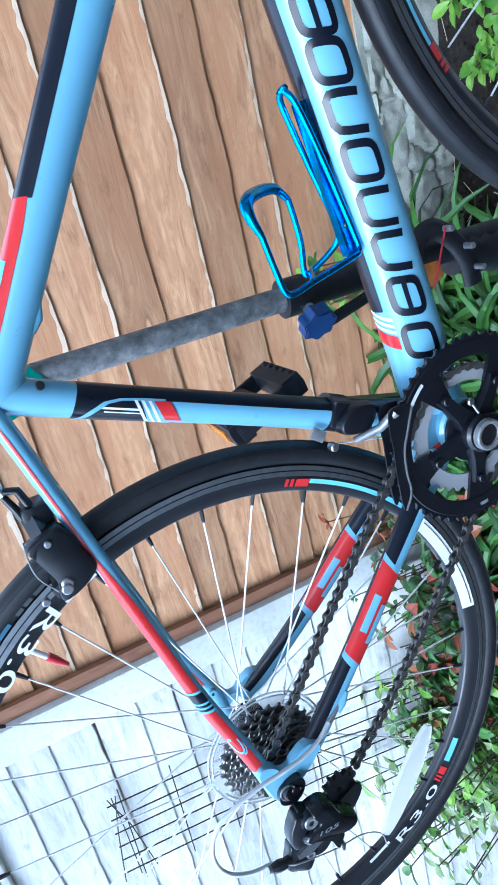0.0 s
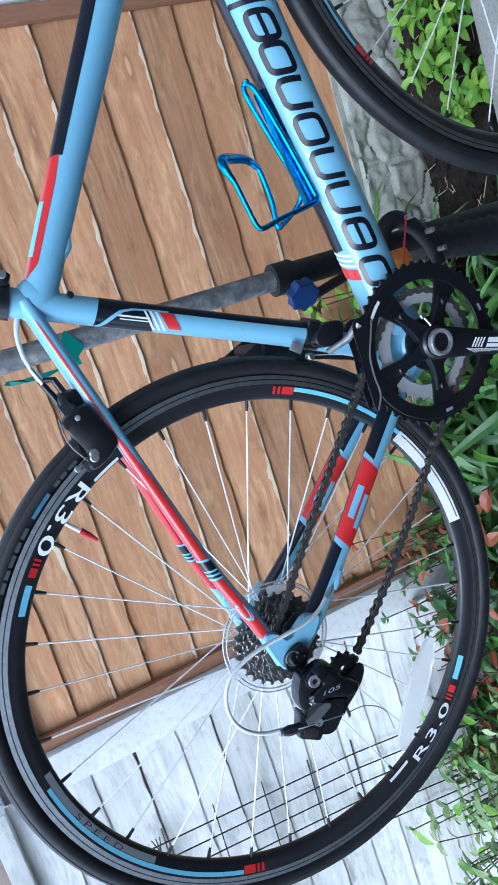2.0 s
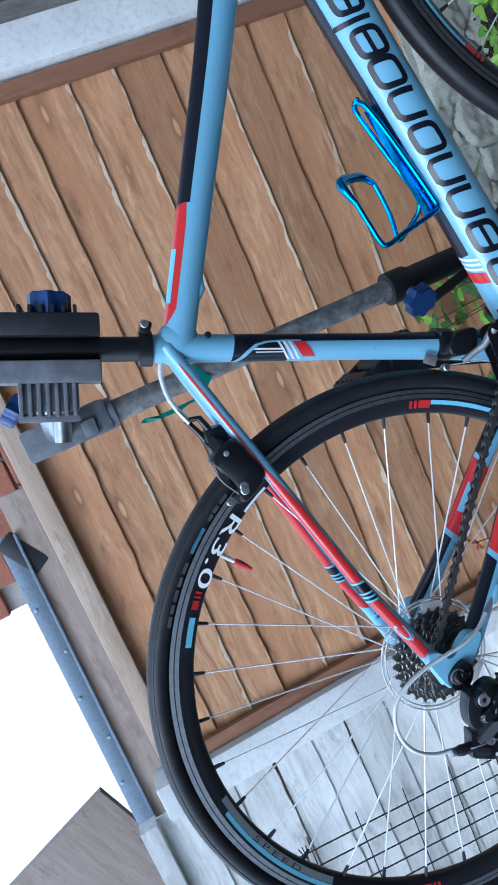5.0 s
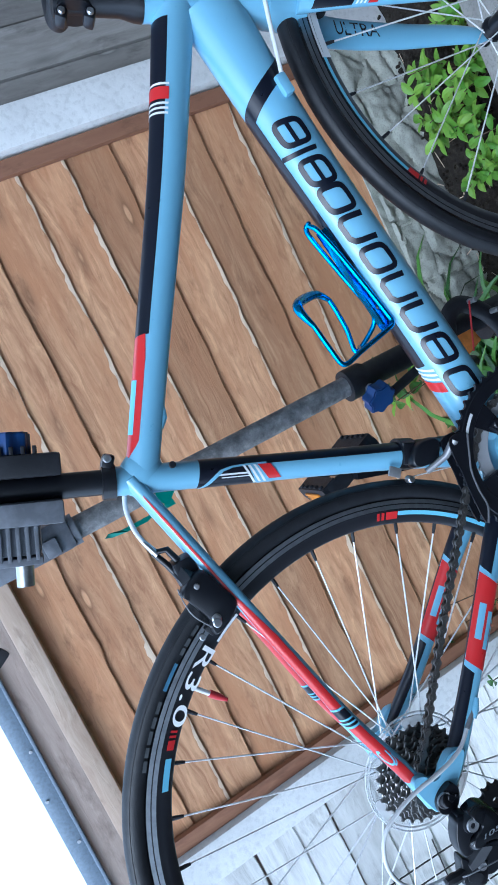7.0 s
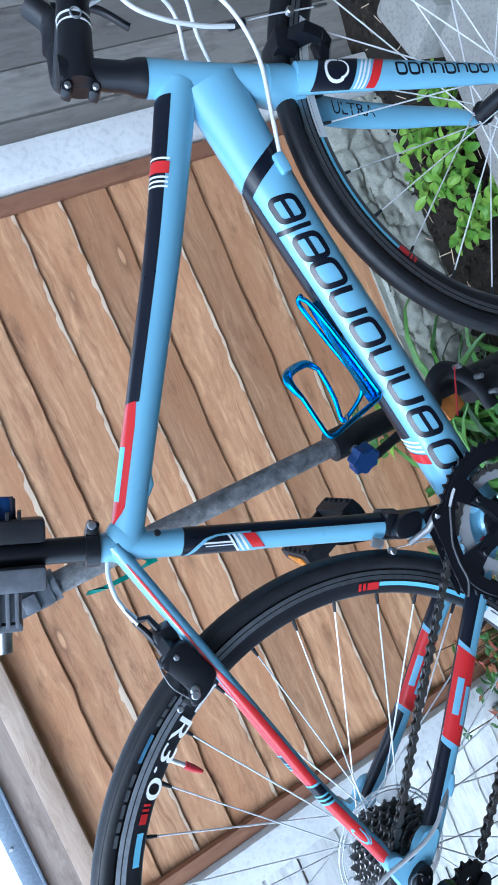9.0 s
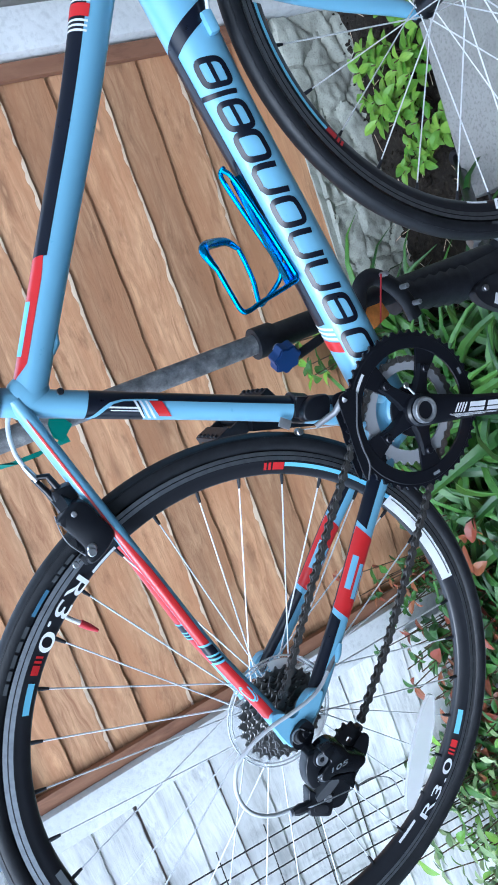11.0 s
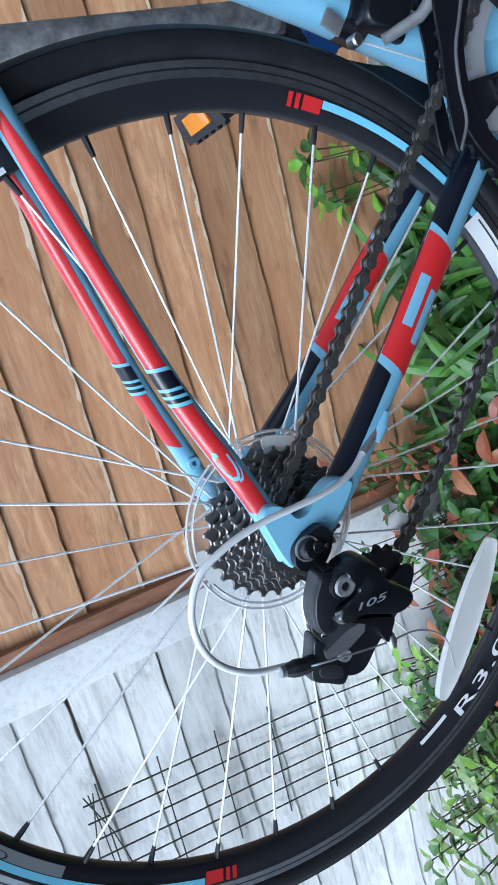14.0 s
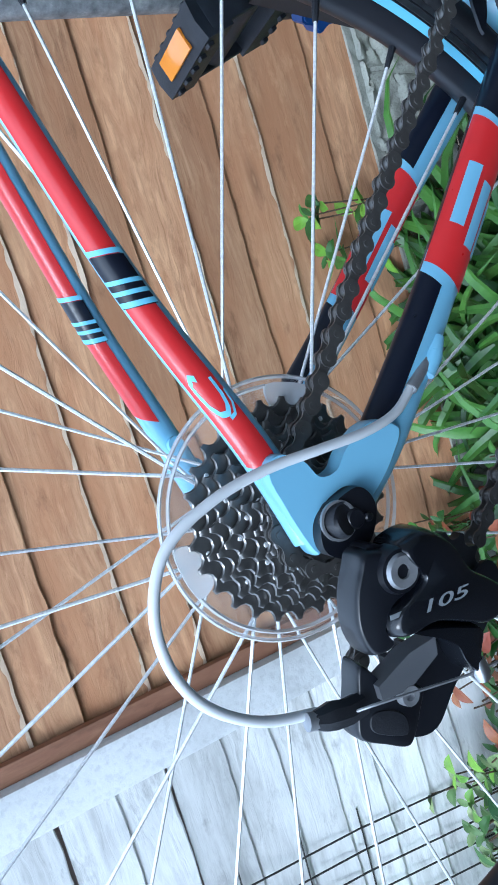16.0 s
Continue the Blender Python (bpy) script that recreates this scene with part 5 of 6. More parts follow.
fork = steer(part("fork", pipe([hb + axis * 0.004, hb - axis * 0.02, hb - axis * 0.045], [0.0245, 0.0265, 0.022], 28), BLUE, bike, "sky-blue fork with dark maker's mark"))
legs = {}
for sd in (-1, 1):
    c = hb - axis * 0.03
    legs[sd] = Tube((c.x, c.z, sd * 0.018, 0.021, 0.014), (c.x + 0.022, c.z - 0.065, sd * 0.036, 0.0205, 0.0105), (0.922, 0.170, sd * 0.044, 0.0175, 0.0095), (0.966, 0.078, sd * 0.047, 0.013, 0.0085), (FH.x, FH.z, sd * 0.05, 0.010, 0.007))
    lg = part("fork_leg", legs[sd].solid(20, 22), BLUE, fork)
lg = legs[-1]
part("black_block", lg.patch(0.10, 0.25, -75, 75, slant=0.05, ns=6), BLACK, fork)
q = bmesh.new()
lg.glyph([(0.55 * math.cos(radians(k)), 0.5 * math.sin(radians(k))) for k in range(70, 330, 20)], 0.175, 4, 0.07, 84, 0.075, q)
lg.glyph([(0.15 + 0.5 * math.cos(radians(k)), 0.05 + 0.42 * math.sin(radians(k))) for k in range(-80, 100, 20)], 0.175, 4, 0.07, 84, 0.05, q)
part("round_mark", q, WHITE, fork)
for k in range(3):
    part("white_line", lg.patch(0.262 + 0.014 * k, 0.269 + 0.014 * k, -70, 70, slant=0.05, ns=2), WHITE, fork)
part("red_band", lg.patch(0.305, 0.335, -70, 70, slant=0.05, ns=3), RED, fork)
for k, g in enumerate((ring, ring, arch, arch, ring, arch, ring, ring, bar, ring)):
    part("mark", lg.glyph(g, 0.40 + 0.041 * k, 8, 0.030, 46, 0.11, bmesh.new()), BLACK, fork)
tx = letters("ULTRA", 0.021)
ll = legs[1]
for v in tx.verts:
    s, a = 0.34 + v.co.x * 2.6, v.co.y * 3600
    v.co = ll.point(s, a, 0.0008)
part("fork_word", tx, BLACK, fork)
part("fork_end", disc(0.011, 0.012, (FH.x, -0.052, FH.z), 20, 0.002), SATIN, fork)
part("fork_end", disc(0.011, 0.012, (FH.x, 0.052, FH.z), 20, 0.002), SATIN, fork)
part("skewer_nut", disc(0.0075, 0.014, (FH.x, -0.063, FH.z), 16, 0.002), GREYMETAL, fork)
wheel("front_wheel", "black front wheel with crossed steel spokes", 28, 0.017, (-0.034, 0.034), STEER @ Matrix.Translation(FH), 2, 142.0)

top = Vector((0.793, 0, 0.497))
stem = steer(part("stem", pipe([top, top + axis * 0.010, top + axis * 0.024, top + axis * 0.092], [0.0215, 0.0205, 0.0165, 0.0165], 28), SATIN, bike, "black stem with small white scale marks"))
for k in range(5):
    c = top + axis * (0.030 + 0.007 * k)
    part("scale_mark", lathe([(0.0169, 0.0), (0.0169, 0.002)], 4, 150, 175, closed_profile=False), WHITE, stem).matrix_local = Matrix.Translation(c) @ axis.to_track_quat("Y", "Z").to_matrix().to_4x4() @ pose(0, 0, 0, 0, 60, 0)
st0 = top + axis * 0.074
fwd = Vector((axis.z, 0, -axis.x)).normalized()
part("stem_body", pipe([st0 - fwd * 0.016, st0 + fwd * 0.02, st0 + fwd * 0.10 - axis * 0.006], [0.0205, 0.0195, 0.0175], 24), SATIN, stem)
for k in (-1, 1):
    part("clamp_ear", box((0.014, 0.02, 0.012), tuple(st0 - fwd * 0.021 + axis * (0.015 * k)), 0.004), SATIN, stem)
    part("clamp_bolt", disc(0.004, 0.004, tuple(st0 - fwd * 0.022 + axis * (0.015 * k) + Vector((0, -0.012, 0))), 12, 0.001), ALLOY, stem)
for f in (0.052, 0.060):
    part("stem_band", pipe([st0 + fwd * f - axis * 0.003, st0 + fwd * (f + 0.0018) - axis * 0.003], 0.0196, 24), HOUSING, stem)
part("stem_emblem", lathe([(0.0052, -0.0212), (0.0066, -0.0212), (0.0066, -0.0185), (0.0052, -0.0185)], 24, at=tuple(st0 + fwd * 0.057 - axis * 0.003)), SILVER_DECAL, stem)
part("top_cap", pipe([top + axis * 0.092, top + axis * 0.096], 0.0175, 24), SATIN, stem)
bc = st0 + fwd * 0.112 - axis * 0.007
bar_ob = steer(part("handlebar", pipe(smooth_path([bc + Vector((0, -0.2, 0)) + fwd * 0.07, bc + Vector((0, -0.195, 0)) + fwd * 0.02, bc + Vector((0, -0.16, 0)), bc, bc + Vector((0, 0.16, 0)), bc + Vector((0, 0.195, 0)) + fwd * 0.02, bc + Vector((0, 0.2, 0)) + fwd * 0.07]), 0.0155, 20), PLASTIC, bike, "black handlebar with brake hoods"))
part("face_plate", disc(0.023, 0.044, tuple(bc), 28, 0.004), SATIN, bar_ob)
for sd in (-1, 1):
    hood = part("brake_hood", pipe(smooth_path([bc + Vector((0, sd * 0.2, 0)) + fwd * 0.06, bc + Vector((0, sd * 0.2, 0)) + fwd * 0.10, bc + Vector((0, sd * 0.2, 0)) + fwd * 0.13 + axis * 0.03]), [0.02] * 10 + [0.018] * 7, 16), PLASTIC, bar_ob)
    part("brake_lever", pipe(smooth_path([bc + Vector((0, sd * 0.2, 0)) + fwd * 0.13, bc + Vector((0, sd * 0.2, 0)) + fwd * 0.135 - axis * 0.06, bc + Vector((0, sd * 0.2, 0)) + fwd * 0.11 - axis * 0.11]), 0.006, 10), SATIN, bar_ob)
fb = steer(part("front_brake", box((0.03, 0.05, 0.03), (0.902, 0, 0.352), 0.006, Euler((0, radians(-20), 0)).to_matrix()), SATIN, bike, "black dual-pivot front brake"))
for sd in (-1, 1):
    part("brake_arm", loft([[(x + 0.008 * c, sd * y - 0.005 * e, z + 0.008 * e) for c, e in ((-1, -1), (1, -1), (1, 1), (-1, 1))] for x, y, z in ((0.905, 0.012, 0.352), (0.914, 0.034, 0.330), (0.915, 0.034, 0.306), (0.905, 0.024, 0.300))]), SATIN, fb)
    part("brake_pad", box((0.05, 0.011, 0.012), (0.900, sd * 0.0165, 0.300), 0.003, Euler((0, radians(-38), 0)).to_matrix()), PLASTIC, fb)
part("brake_cable", pipe([(0.870, -0.045, 0.418), (0.905, -0.045, 0.376), (0.945, -0.042, 0.326)], 0.0009, 6), STEEL, fb)
part("cable_end", pipe([(0.940, -0.042, 0.333), (0.952, -0.042, 0.318)], 0.002, 8), ALLOY, fb)
part("brake_bolt", disc(0.005, 0.008, (0.918, -0.044, 0.360), 14, 0.001), ALLOY, fb)
part("adjuster", pipe([(0.862, -0.045, 0.424), (0.876, -0.045, 0.409)], 0.005, 10), PLASTIC, fb)
for name, pts in (
    ("brake_housing", [(0.866, -0.045, 0.420), (0.845, -0.05, 0.455), (0.826, -0.058, 0.498), (0.820, -0.065, 0.535), (0.834, -0.075, 0.565), (0.862, -0.11, 0.60)]),
    ("gear_housing", [(0.7498, -0.030, 0.3281), (0.7893, -0.036, 0.3506), (0.848, -0.045, 0.387), (0.884, -0.05, 0.438), (0.892, -0.045, 0.49), (0.880, -0.04, 0.525), (0.865, -0.06, 0.57), (0.875, -0.10, 0.61)]),
    ("gear_housing", [(0.760, 0.030, 0.350), (0.812, 0.03, 0.415), (0.850, 0.02, 0.455), (0.884, 0.0, 0.485), (0.884, -0.02, 0.525), (0.855, -0.04, 0.56), (0.86, -0.09, 0.60)]),
    ("gear_housing", [(0.85, 0.03, 0.41), (0.885, 0.02, 0.45), (0.92, 0.0, 0.49), (0.92, 0.03, 0.54), (0.90, 0.1, 0.60)]),
):
    part(name, pipe(smooth_path(pts), 0.0026, 10), HOUSING, bike, "white cable housing")
part("cable_stop", box((0.026, 0.012, 0.014), (0.745, -0.028, 0.325), 0.004, Euler((0, radians(-48), 0)).to_matrix()), BLUE, dt)
part("reflector", plate(rounded([(-0.074, -0.006), (-0.078, 0.0), (-0.074, 0.006), (-0.045, 0.0125), (0.0, 0.0150), (0.045, 0.0125), (0.074, 0.006), (0.078, 0.0), (0.074, -0.006), (0.045, -0.0125), (0.0, -0.0150), (-0.045, -0.0125)], 3), 0.006), FROST, rear, "milky clear spoke reflector").matrix_local = pose(-0.032, -0.0115, -0.236, 0, -4, 0)

# ---- the work stand ----
stand = thing("work_stand", pose(0.42, 0.23, 0), "grey bicycle work stand with blue knobs and black fittings", "work stand")
part("upper_tube", pipe([(0, 0, 0.93), (0, 0, 1.42)], 0.0165, 28), POLE, stand, "scuffed grey steel tube")
sl = part("sleeve", pipe([(0, 0, 0.80), (0, 0, 0.91), (0, 0, 0.918), (0, 0, 0.952)], [0.021, 0.021, 0.026, 0.026], 28), PLASTIC, stand, "black height clamp")
part("lower_tube", pipe([(0, 0, 0.30), (0, 0, 0.82)], 0.0205, 28), PLASTIC, stand)


def star_knob(name, at, direction, r, depth, parent, lobes=7):
    pts = []
    for k in range(lobes * 6):
        a = k * math.tau / (lobes * 6)
        pts.append(((r + 0.1 * r * math.cos(a * lobes)) * math.cos(a), (r + 0.1 * r * math.cos(a * lobes)) * math.sin(a)))
    b = plate(pts, depth)
    bmesh.ops.bevel(b, geom=[e for e in b.edges if e.calc_face_angle(0) > 1], offset=0.002, segments=2, affect="EDGES")
    o = part(name, b, KNOBBLUE, parent, "blue star knob")
    o.matrix_local = Matrix.Translation(at) @ Vector(direction).to_track_quat("Y", "Z").to_matrix().to_4x4()
    return o


star_knob("height_knob", (-0.034, -0.036, 0.925), (-0.6, -0.8, 0.0), 0.0235, 0.022, stand)
part("knob_stem", pipe([(0, 0, 0.925), (-0.03, -0.035, 0.925)], 0.008, 12), ALLOY, stand)
part("strut", pipe([(0.0, -0.01, 0.74), (-0.02, -0.02, 0.80), (-0.04, -0.03, 0.90)], 0.008, 12), PLASTIC, stand)


def swell_box(at, size, tilt):
    """A soft-edged pad."""
    return box(size, at, 0.005, Euler((0, radians(tilt), 0)).to_matrix())


# folding hub with ribs and an orange insert, legs
hubp = part("leg_hub", pipe(smooth_path([(-0.020, -0.03, 0.775), (-0.003, -0.03, 0.760), (0.028, -0.03, 0.745), (0.036, -0.03, 0.716), (0.013, -0.03, 0.684), (-0.02, -0.03, 0.663), (-0.055, -0.03, 0.655)]), 0.0098, 12, flat=1.5), PLASTIC, stand, "black folding hub bracket with orange insert")
part("orange_insert", swell_box((-0.018, -0.012, 0.722), (0.052, 0.012, 0.044), -20), ORANGEDULL, hubp, "worn orange insert")
for x, z in ((0.034, 0.705), (0.003, 0.672), (-0.03, 0.656)):
    part("hub_bolt", disc(0.0045, 0.03, (x, -0.042, z), 12, 0.001), GREYMETAL, hubp)
part("red_cord", pipe([(0.036, -0.05, 0.712), (0.0, -0.052, 0.728), (-0.04, -0.05, 0.742)], 0.0015, 6), REDCAP, hubp)
ribs = [(-0.012 - 0.0014 * k, 0, 0.665 - 0.012 * k) for k in range(14)]
part("ribbed_boot", pipe(ribs, [0.030 + 0.0006 * k - (0.004 if k % 2 else 0) for k in range(14)], 24), PLASTIC, stand, "ribbed black rubber boot")
part("boot_sleeve", pipe([(-0.03, 0, 0.51), (-0.035, 0, 0.45), (-0.02, 0.0, 0.36)], [0.034, 0.042, 0.036], 24), PLASTIC, stand)
for k, (dx, dy) in enumerate(((-0.33, -0.15), (0.3, -0.25), (0.25, 0.42), (-0.3, 0.36))):
    lg = part("leg", pipe([(0.02 * dx, 0.02 * dy, 0.42), (dx * 0.6, dy * 0.6, 0.18), (dx, dy, 0.012)], 0.013, 16), SATIN, stand)
    part("foot", disc(0.02, 0.03, (dx, dy, 0.012), 16, 0.004, "z"), PLASTIC, lg)
    part("leg_bracket", box((0.05, 0.022, 0.02), (dx * 0.12, dy * 0.12, 0.40), 0.004, Vector((dx, dy, -0.3)).to_track_quat("X", "Z").to_matrix()), GREYMETAL, lg)
part("white_label", box((0.02, 0.002, 0.03), (-0.083, -0.047, 0.471), 0.001, Euler((0, radians(30), 0)).to_matrix()), WHITE, stand)
part("silver_bracket", plate(rounded([(-0.050, 0.520), (-0.035, 0.465), (-0.070, 0.407), (-0.120, 0.425), (-0.085, 0.500)]), 0.02, -0.034), PLASTIC, stand, "dark leg bracket with a white label")
for x, z in ((-0.052, 0.500), (-0.050, 0.455)):
    part("bracket_bolt", disc(0.006, 0.008, (x, -0.047, z), 14, 0.001), ALLOY, stand)
# head: sleeve on the tube, stub to the clamp
part("head_sleeve", box((0.046, 0.05, 0.125), (0.002, 0.0, 1.485), 0.008), GREYPLASTIC, stand, "dark grey head casting")
part("head_collar", pipe([(0.0, 0, 1.415), (0, 0, 1.47)], 0.0225, 24), GREYPLASTIC, stand)
part("head_tab", box((0.024, 0.012, 0.02), (-0.006, -0.026, 1.455), 0.003), GREYPLASTIC, stand)
part("stub", pipe([(0.0, 0.01, 1.498), (0.03, -0.10, 1.488), (0.05, -0.16, 1.48)], 0.019, 24), ALLOY, stand, "bare metal clamp stub")
star_knob("tilt_knob", (0.055, -0.03, 1.535), (0.8, 0, 0.6), 0.022, 0.02, stand)
part("tilt_stem", pipe([(0.03, -0.02, 1.51), (0.055, -0.03, 1.535)], 0.006, 12), ALLOY, stand)
part("green_tape", loft([[(-0.03, -0.018, z + 0.004), (-0.026 - 0.012 * math.sin(k), -0.02, z - 0.003), (-0.034, -0.016, z - 0.006)] for k, z in enumerate((1.385, 1.36, 1.33, 1.30, 1.285))]), GREENTAPE, stand, "scrap of green tape")
part("green_tape", loft([[(-0.012 + 0.03 * f, -0.019, 1.268 + 0.02 * f), (-0.03 + 0.03 * f, -0.022, 1.29 + 0.01 * f), (-0.02 + 0.02 * f, -0.023, 1.30)] for f in (0, 0.5, 1)]), GREENTAPE, stand)
# clamp jaws round the seat post, along its way
pd = Vector((d.x * math.cos(radians(38.5)) + d.z * math.sin(radians(38.5)), 0, -d.x * math.sin(radians(38.5)) + d.z * math.cos(radians(38.5))))
pw = Vector((base.x * math.cos(radians(38.5)) + base.z * math.sin(radians(38.5)), 0, -base.x * math.sin(radians(38.5)) + base.z * math.cos(radians(38.5)) + H))
mid = pw + pd * 0.115 - Vector((0.42, 0.23, 0))
rot = Matrix((pd, Vector((0, 1, 0)), pd.cross(Vector((0, 1, 0))))).transposed()
fr = rot @ Vector((0, 0, 1))
for name, off, mat in (("upper_jaw", -0.024, PLASTIC), ("lower_jaw", 0.024, GREYPLASTIC)):
    part(name, box((0.125, 0.055, 0.024), tuple(mid + fr * off), 0.004, rot), mat, stand)
for k in range(7):
    part("jaw_rib", box((0.004, 0.05, 0.036), tuple(mid + fr * 0.052 + pd * (0.0088 * k - 0.034)), 0.001, rot), GREYPLASTIC, stand)
part("rib_plate", box((0.060, 0.04, 0.03), tuple(mid + fr * 0.050 - pd * 0.008), 0.003, rot), GREYPLASTIC, stand)
part("rib_back", box((0.062, 0.03, 0.008), tuple(mid + fr * 0.072 - pd * 0.008), 0.002, rot), GREYPLASTIC, stand)
for k in range(6):
    part("jaw_rib", box((0.004, 0.05, 0.016), tuple(mid - fr * 0.036 + pd * (0.011 * k - 0.038)), 0.001, rot), PLASTIC, stand)
star_knob("clamp_knob", tuple(mid - fr * 0.046 - pd * 0.012), tuple(-fr), 0.021, 0.026, stand)
part("jaw_bolt", pipe([mid + fr * 0.07 - pd * 0.02, mid + fr * 0.098 - pd * 0.02], 0.009, 14), ALLOY, stand)
part("red_lever", box((0.045, 0.012, 0.014), tuple(mid + fr * 0.06 + pd * 0.075), 0.004, rot), REDCAP, stand, "red release lever")

# ---- planting and loose things ----


def strap_leaf(length, width, arch, seed):
    """A long folded blade that rises and bends over, from the origin along +x."""
    r = random.Random(seed)
    n = 9
    rows, a, x, z = [], radians(78 + r.uniform(-8, 6)), 0.0, 0.0
    for i in range(n + 1):
        f = i / n
        w = width * (0.55 + 0.9 * f if f < 0.5 else 1.0) * (1 - max(0, f - 0.55) / 0.45) ** 0.8 / 2 + 0.0004
        rows.append([(x, -w, z + w * 0.5), (x, 0, z), (x, w, z + w * 0.5)])
        x += length / n * math.cos(a)
        z += length / n * math.sin(a)
        a -= arch / n * (0.4 + 1.6 * f)
    return mesh_of(loft(rows, False, False), LILY)


def oval_leaf(length, width, curl, mat, lift=25):
    n = 6
    rows = []
    for i in range(n + 1):
        f = i / n
        w = width / 2 * math.sin(math.pi * min(1, f * 0.94 + 0.05)) ** 0.8
        x = length * f
        z = length * (math.sin(radians(lift)) * f - curl * f * f)
        rows.append([(x, -w, z + w * 0.35), (x, 0, z), (x, w, z + w * 0.35)])
    return mesh_of(loft(rows, False, False), mat)


def blade(me, parent, at, turn, tilt, s):
    o = part("leaf", me, None, parent)
    o.matrix_local = Matrix.Translation(at) @ Euler((radians(tilt[0]), radians(tilt[1]), radians(turn))).to_matrix().to_4x4() @ Matrix.Scale(s, 4)
    return o


pr = random.Random(21)
straps = [strap_leaf(0.52, 0.026, 1.9 + 0.25 * k, k) for k in range(6)]
spots = [(0.26, 0.52), (0.16, 0.70), (0.05, 0.50), (0.02, 0.80), (-0.10, 0.62), (-0.17, 0.84), (-0.24, 0.48), (-0.30, 0.70), (-0.40, 0.86), (-0.42, 0.56), (-0.54, 0.72), (-0.66, 0.60), (-0.76, 0.80), (-0.84, 0.62), (0.14, 0.36), (-0.08, 0.34)]
for x, y in spots:
    cl = thing("strap_leaf_plant", pose(x, y, -0.01), "clump of arching green strap leaves in the bed", "plant", "strap-leaved plants")
    for k in range(22):
        blade(pr.choice(straps), cl, (pr.uniform(-0.03, 0.03), pr.uniform(-0.03, 0.03), 0), pr.uniform(0, 360), (pr.uniform(-10, 10), pr.uniform(-8, 14)), pr.uniform(0.7, 1.15))

for x, y in ((0.10, 0.62), (0.0, 0.66), (-0.10, 0.48), (-0.18, 0.72), (0.06, 0.44), (-0.30, 0.58), (0.16, 0.82), (-0.02, 0.86)):
    cl = thing("strap_leaf_plant", pose(x, y, -0.01), "tall clump of arching strap leaves beside the gravel board", "plant", "strap-leaved plants")
    for k in range(24):
        blade(pr.choice(straps[:3]), cl, (pr.uniform(-0.04, 0.04), pr.uniform(-0.04, 0.04), 0), pr.uniform(0, 360), (pr.uniform(-8, 8), pr.uniform(-8, 10)), pr.uniform(0.95, 1.3))


def leafy_plant(name, label, at, mats, stems, height, spread, leaf, pairs, seed, twig=0.002, group=""):
    """Stems from one root, each with pairs of oval leaves and a tuft at its tip."""
    r = random.Random(seed)
    pl = thing(name, pose(*at), label, "plant", group)
    lib = [oval_leaf(leaf * s, leaf * s * w, c, m, l) for m in mats for s, w, c, l in ((1.0, 0.5, 0.35, 25), (0.8, 0.56, 0.5, 35), (0.6, 0.5, 0.2, 45))]
    for k in range(stems):
        a, lean = r.uniform(0, math.tau), r.uniform(0.1, 1.0) * spread
        h = height * r.uniform(0.6, 1.0)
        tip = Vector((math.cos(a) * lean, math.sin(a) * lean, h))
        bend = Vector((r.uniform(-0.02, 0.02), r.uniform(-0.02, 0.02), 0))
        pts = smooth_path([(0, 0, 0), tip * 0.5 + bend, tip], 5)
        part("stem", pipe(pts, twig, 5), TWIG, pl)
        for i in range(pairs):
            f = 0.3 + 0.7 * (i + 1) / pairs
            p = pts[min(int(f * (len(pts) - 1)), len(pts) - 1)]
            t0 = r.uniform(0, 360)
            for j in range(2 if i < pairs - 1 else 4):
                blade(r.choice(lib), pl, p, t0 + (180 if i < pairs - 1 else 90) * j + r.uniform(-15, 15), (r.uniform(-15, 15), r.uniform(-20, 25)), r.uniform(0.7, 1.15))
    return pl


for k, (x, y, h) in enumerate(((0.84, 0.70, 0.16), (0.93, 0.62, 0.15), (0.98, 0.74, 0.18), (0.78, 0.62, 0.12), (0.88, 0.80, 0.14), (1.06, 0.64, 0.12), (0.72, 0.72, 0.10))):
    leafy_plant("bedding_plant", "fresh light-green bedding plant in the soil", (x, y, -0.01), [LIME], 6, h, 0.07, 0.052, 3, 30 + k, 0.0014, "bedding plants")
for k, (x, y, h) in enumerate(((-0.40, 0.84, 0.56), (-0.52, 0.80, 0.50), (-0.62, 0.88, 0.62), (-0.72, 0.84, 0.55), (-0.48, 0.92, 0.64))):
    leafy_plant("red_leaved_shrub", "thin shrub with reddish and green leaves by the fence", (x, y, -0.01), [REDLEAF, DARKLEAF, LILY], 7, h, 0.13, 0.05, 5, 60 + k, 0.0018, "red-leaved shrubs")
for k, (x, y, h) in enumerate(((-1.18, 0.72, 0.62), (-1.30, 0.66, 0.58), (-1.36, 0.80, 0.72), (-1.10, 0.82, 0.60), (-1.50, 0.74, 0.66), (-1.04, 0.70, 0.54), (-1.24, 0.58, 0.50))):
    leafy_plant("variegated_bush", "loose bush with pale variegated leaves", (x, y, -0.01), [BUSH, BUSH, LIME], 16, h, 0.20, 0.062, 7, 80 + k, 0.002, "variegated bushes")
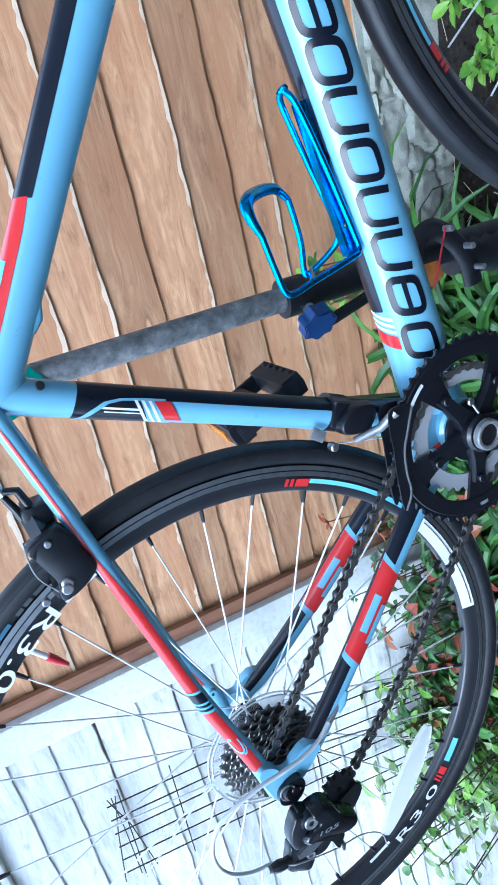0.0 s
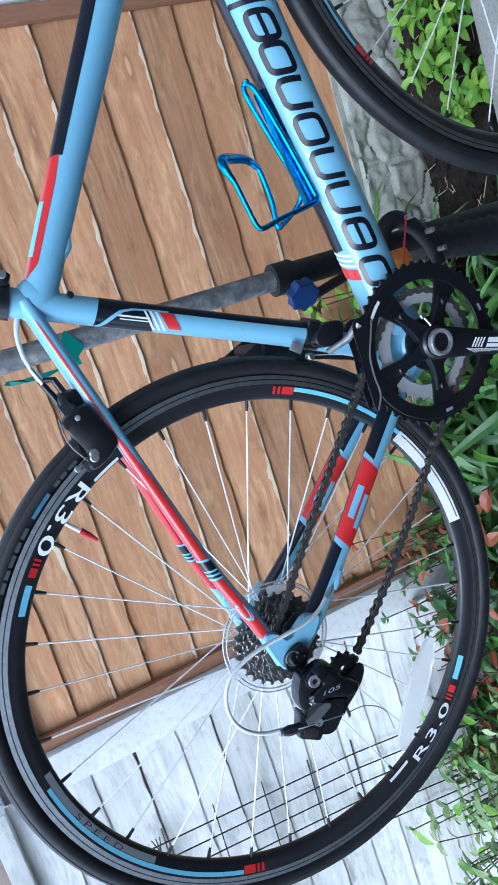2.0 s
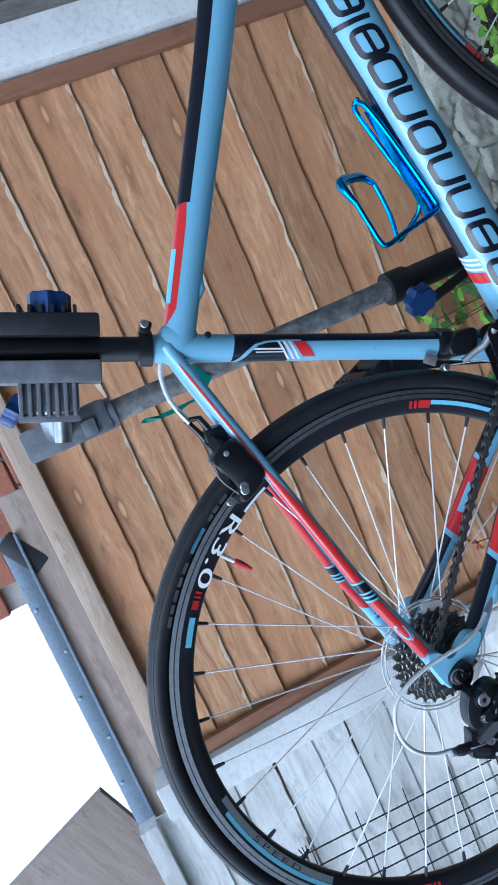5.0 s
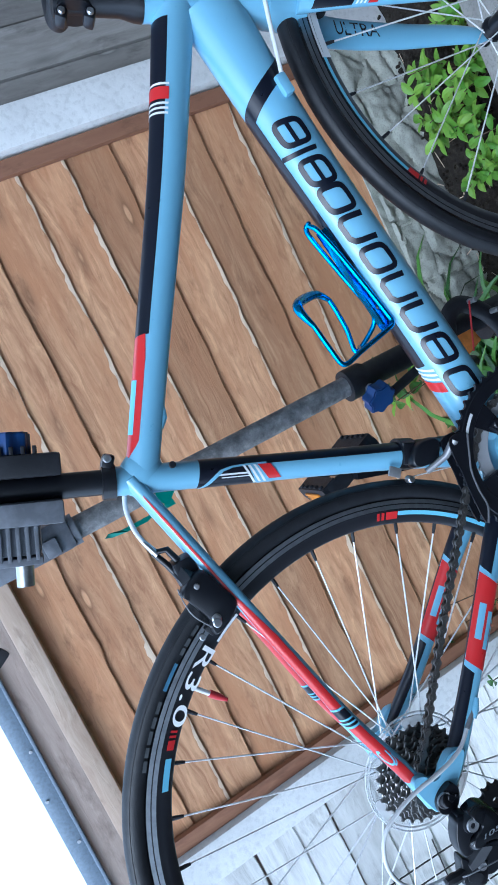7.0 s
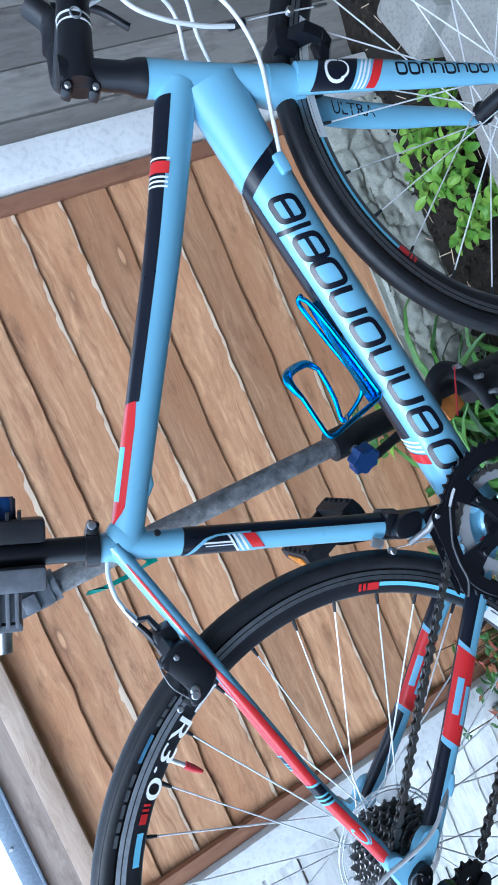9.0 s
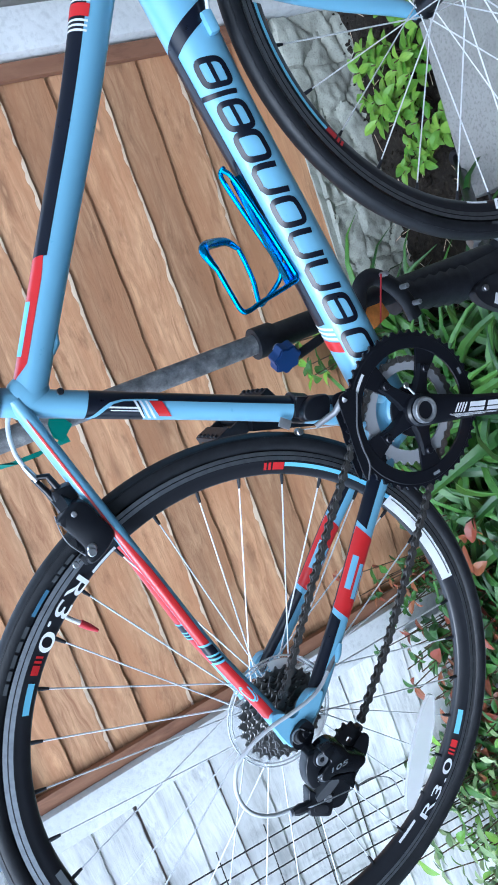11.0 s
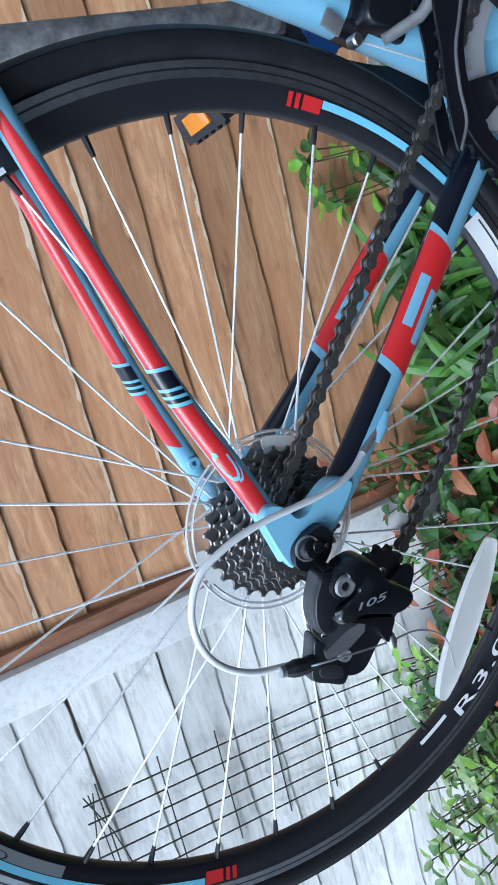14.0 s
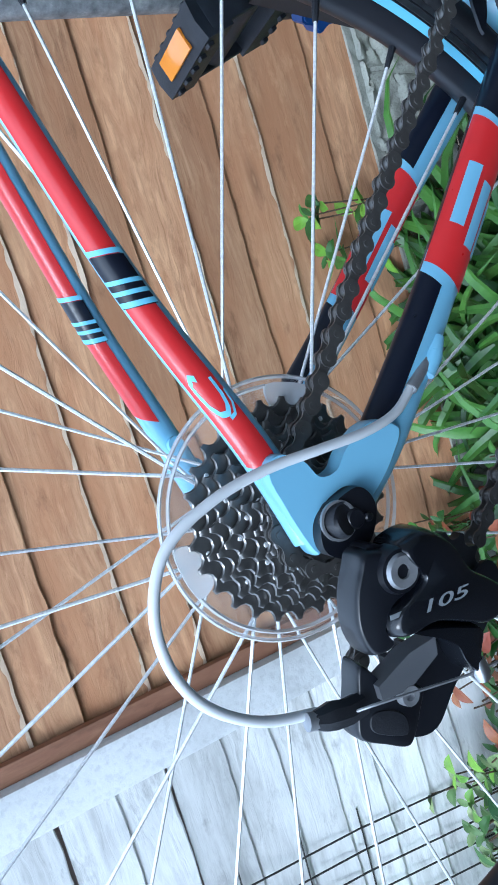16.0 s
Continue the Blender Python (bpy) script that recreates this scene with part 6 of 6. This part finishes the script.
for k, (x, y, h) in enumerate(((-0.30, 0.74, 0.40), (-0.46, 0.70, 0.50), (-0.60, 0.76, 0.56), (-0.74, 0.72, 0.58), (-0.88, 0.76, 0.60), (-1.02, 0.72, 0.62), (-0.66, 0.62, 0.44), (-0.90, 0.62, 0.48))):
    leafy_plant("leafy_shrub", "dense dark-green shrub with a few reddish leaves", (x, y, -0.01), [DARKLEAF, LILY, DARKLEAF, LILY, REDLEAF], 9, h, 0.17, 0.075, 6, 200 + k, 0.002, "leafy shrubs")
for k, (x, y, h) in enumerate(((0.32, 0.84, 0.62), (0.26, 0.90, 0.52))):
    leafy_plant("fence_seedling", "green seedling against the timber fence", (x, y, -0.01), [LIME, DARKLEAF, LILY], 3, h, 0.06, 0.06, 4, 100 + k, 0.0018, "seedlings")
for k in range(18):
    x, y = pr.uniform(-1.5, 0.3), pr.uniform(0.3, 0.95)
    leafy_plant("ground_cover", "dark low leafy ground cover", (x, y, -0.01), [DARKLEAF], 6, 0.2, 0.12, 0.06, 3, 120 + k, 0.0016, "ground cover")

slab = tagged(part("paving_slab", box((0.75, 0.6, 0.09), bevel=0.008), SLAB), "pale grey concrete slab edging the bed", "paving slab")
slab.matrix_world = pose(0.93, 0.27, 0.05, 1, 1, 2)
block = tagged(part("stone_block", box((0.2, 0.14, 0.16), bevel=0.02), SLAB), "grey concrete block beside the bed", "stone")
block.matrix_world = pose(1.24, 0.60, 0.06, 4, 5, 25)

# clods, chips and dry stalks on the soil
bm = bmesh.new()
for k in range(1100):
    x, y, s = pr.uniform(0.2, 1.6), pr.uniform(0.3, 0.97), pr.uniform(0.003, 0.011) * (2.0 if k % 9 == 0 else 1.0)
    bmesh.ops.create_icosphere(bm, subdivisions=1, radius=s, matrix=pose(x, y, pr.uniform(-0.01, 0.012), pr.uniform(0, 90), pr.uniform(0, 90), 0) @ Matrix.Diagonal((1, 0.7, 0.6, 1)))
tagged(part("soil_crumbs", bm, SOIL, smooth=False), "loose crumbs of dark soil", "soil", kind="stuff")
bm = bmesh.new()
for k in range(130):
    x, y, a, l = pr.uniform(0.3, 1.6), pr.uniform(0.35, 0.97), pr.uniform(0, math.tau), pr.uniform(0.015, 0.06)
    pipe([(x, y, 0.014), (x + l * math.cos(a), y + l * math.sin(a), 0.018 + pr.uniform(0, 0.012))], pr.uniform(0.0006, 0.0016), 5, bm)
tagged(part("dry_stalks", bm, BARE, smooth=False), "dry straw and twig bits on the soil", "litter", kind="stuff")
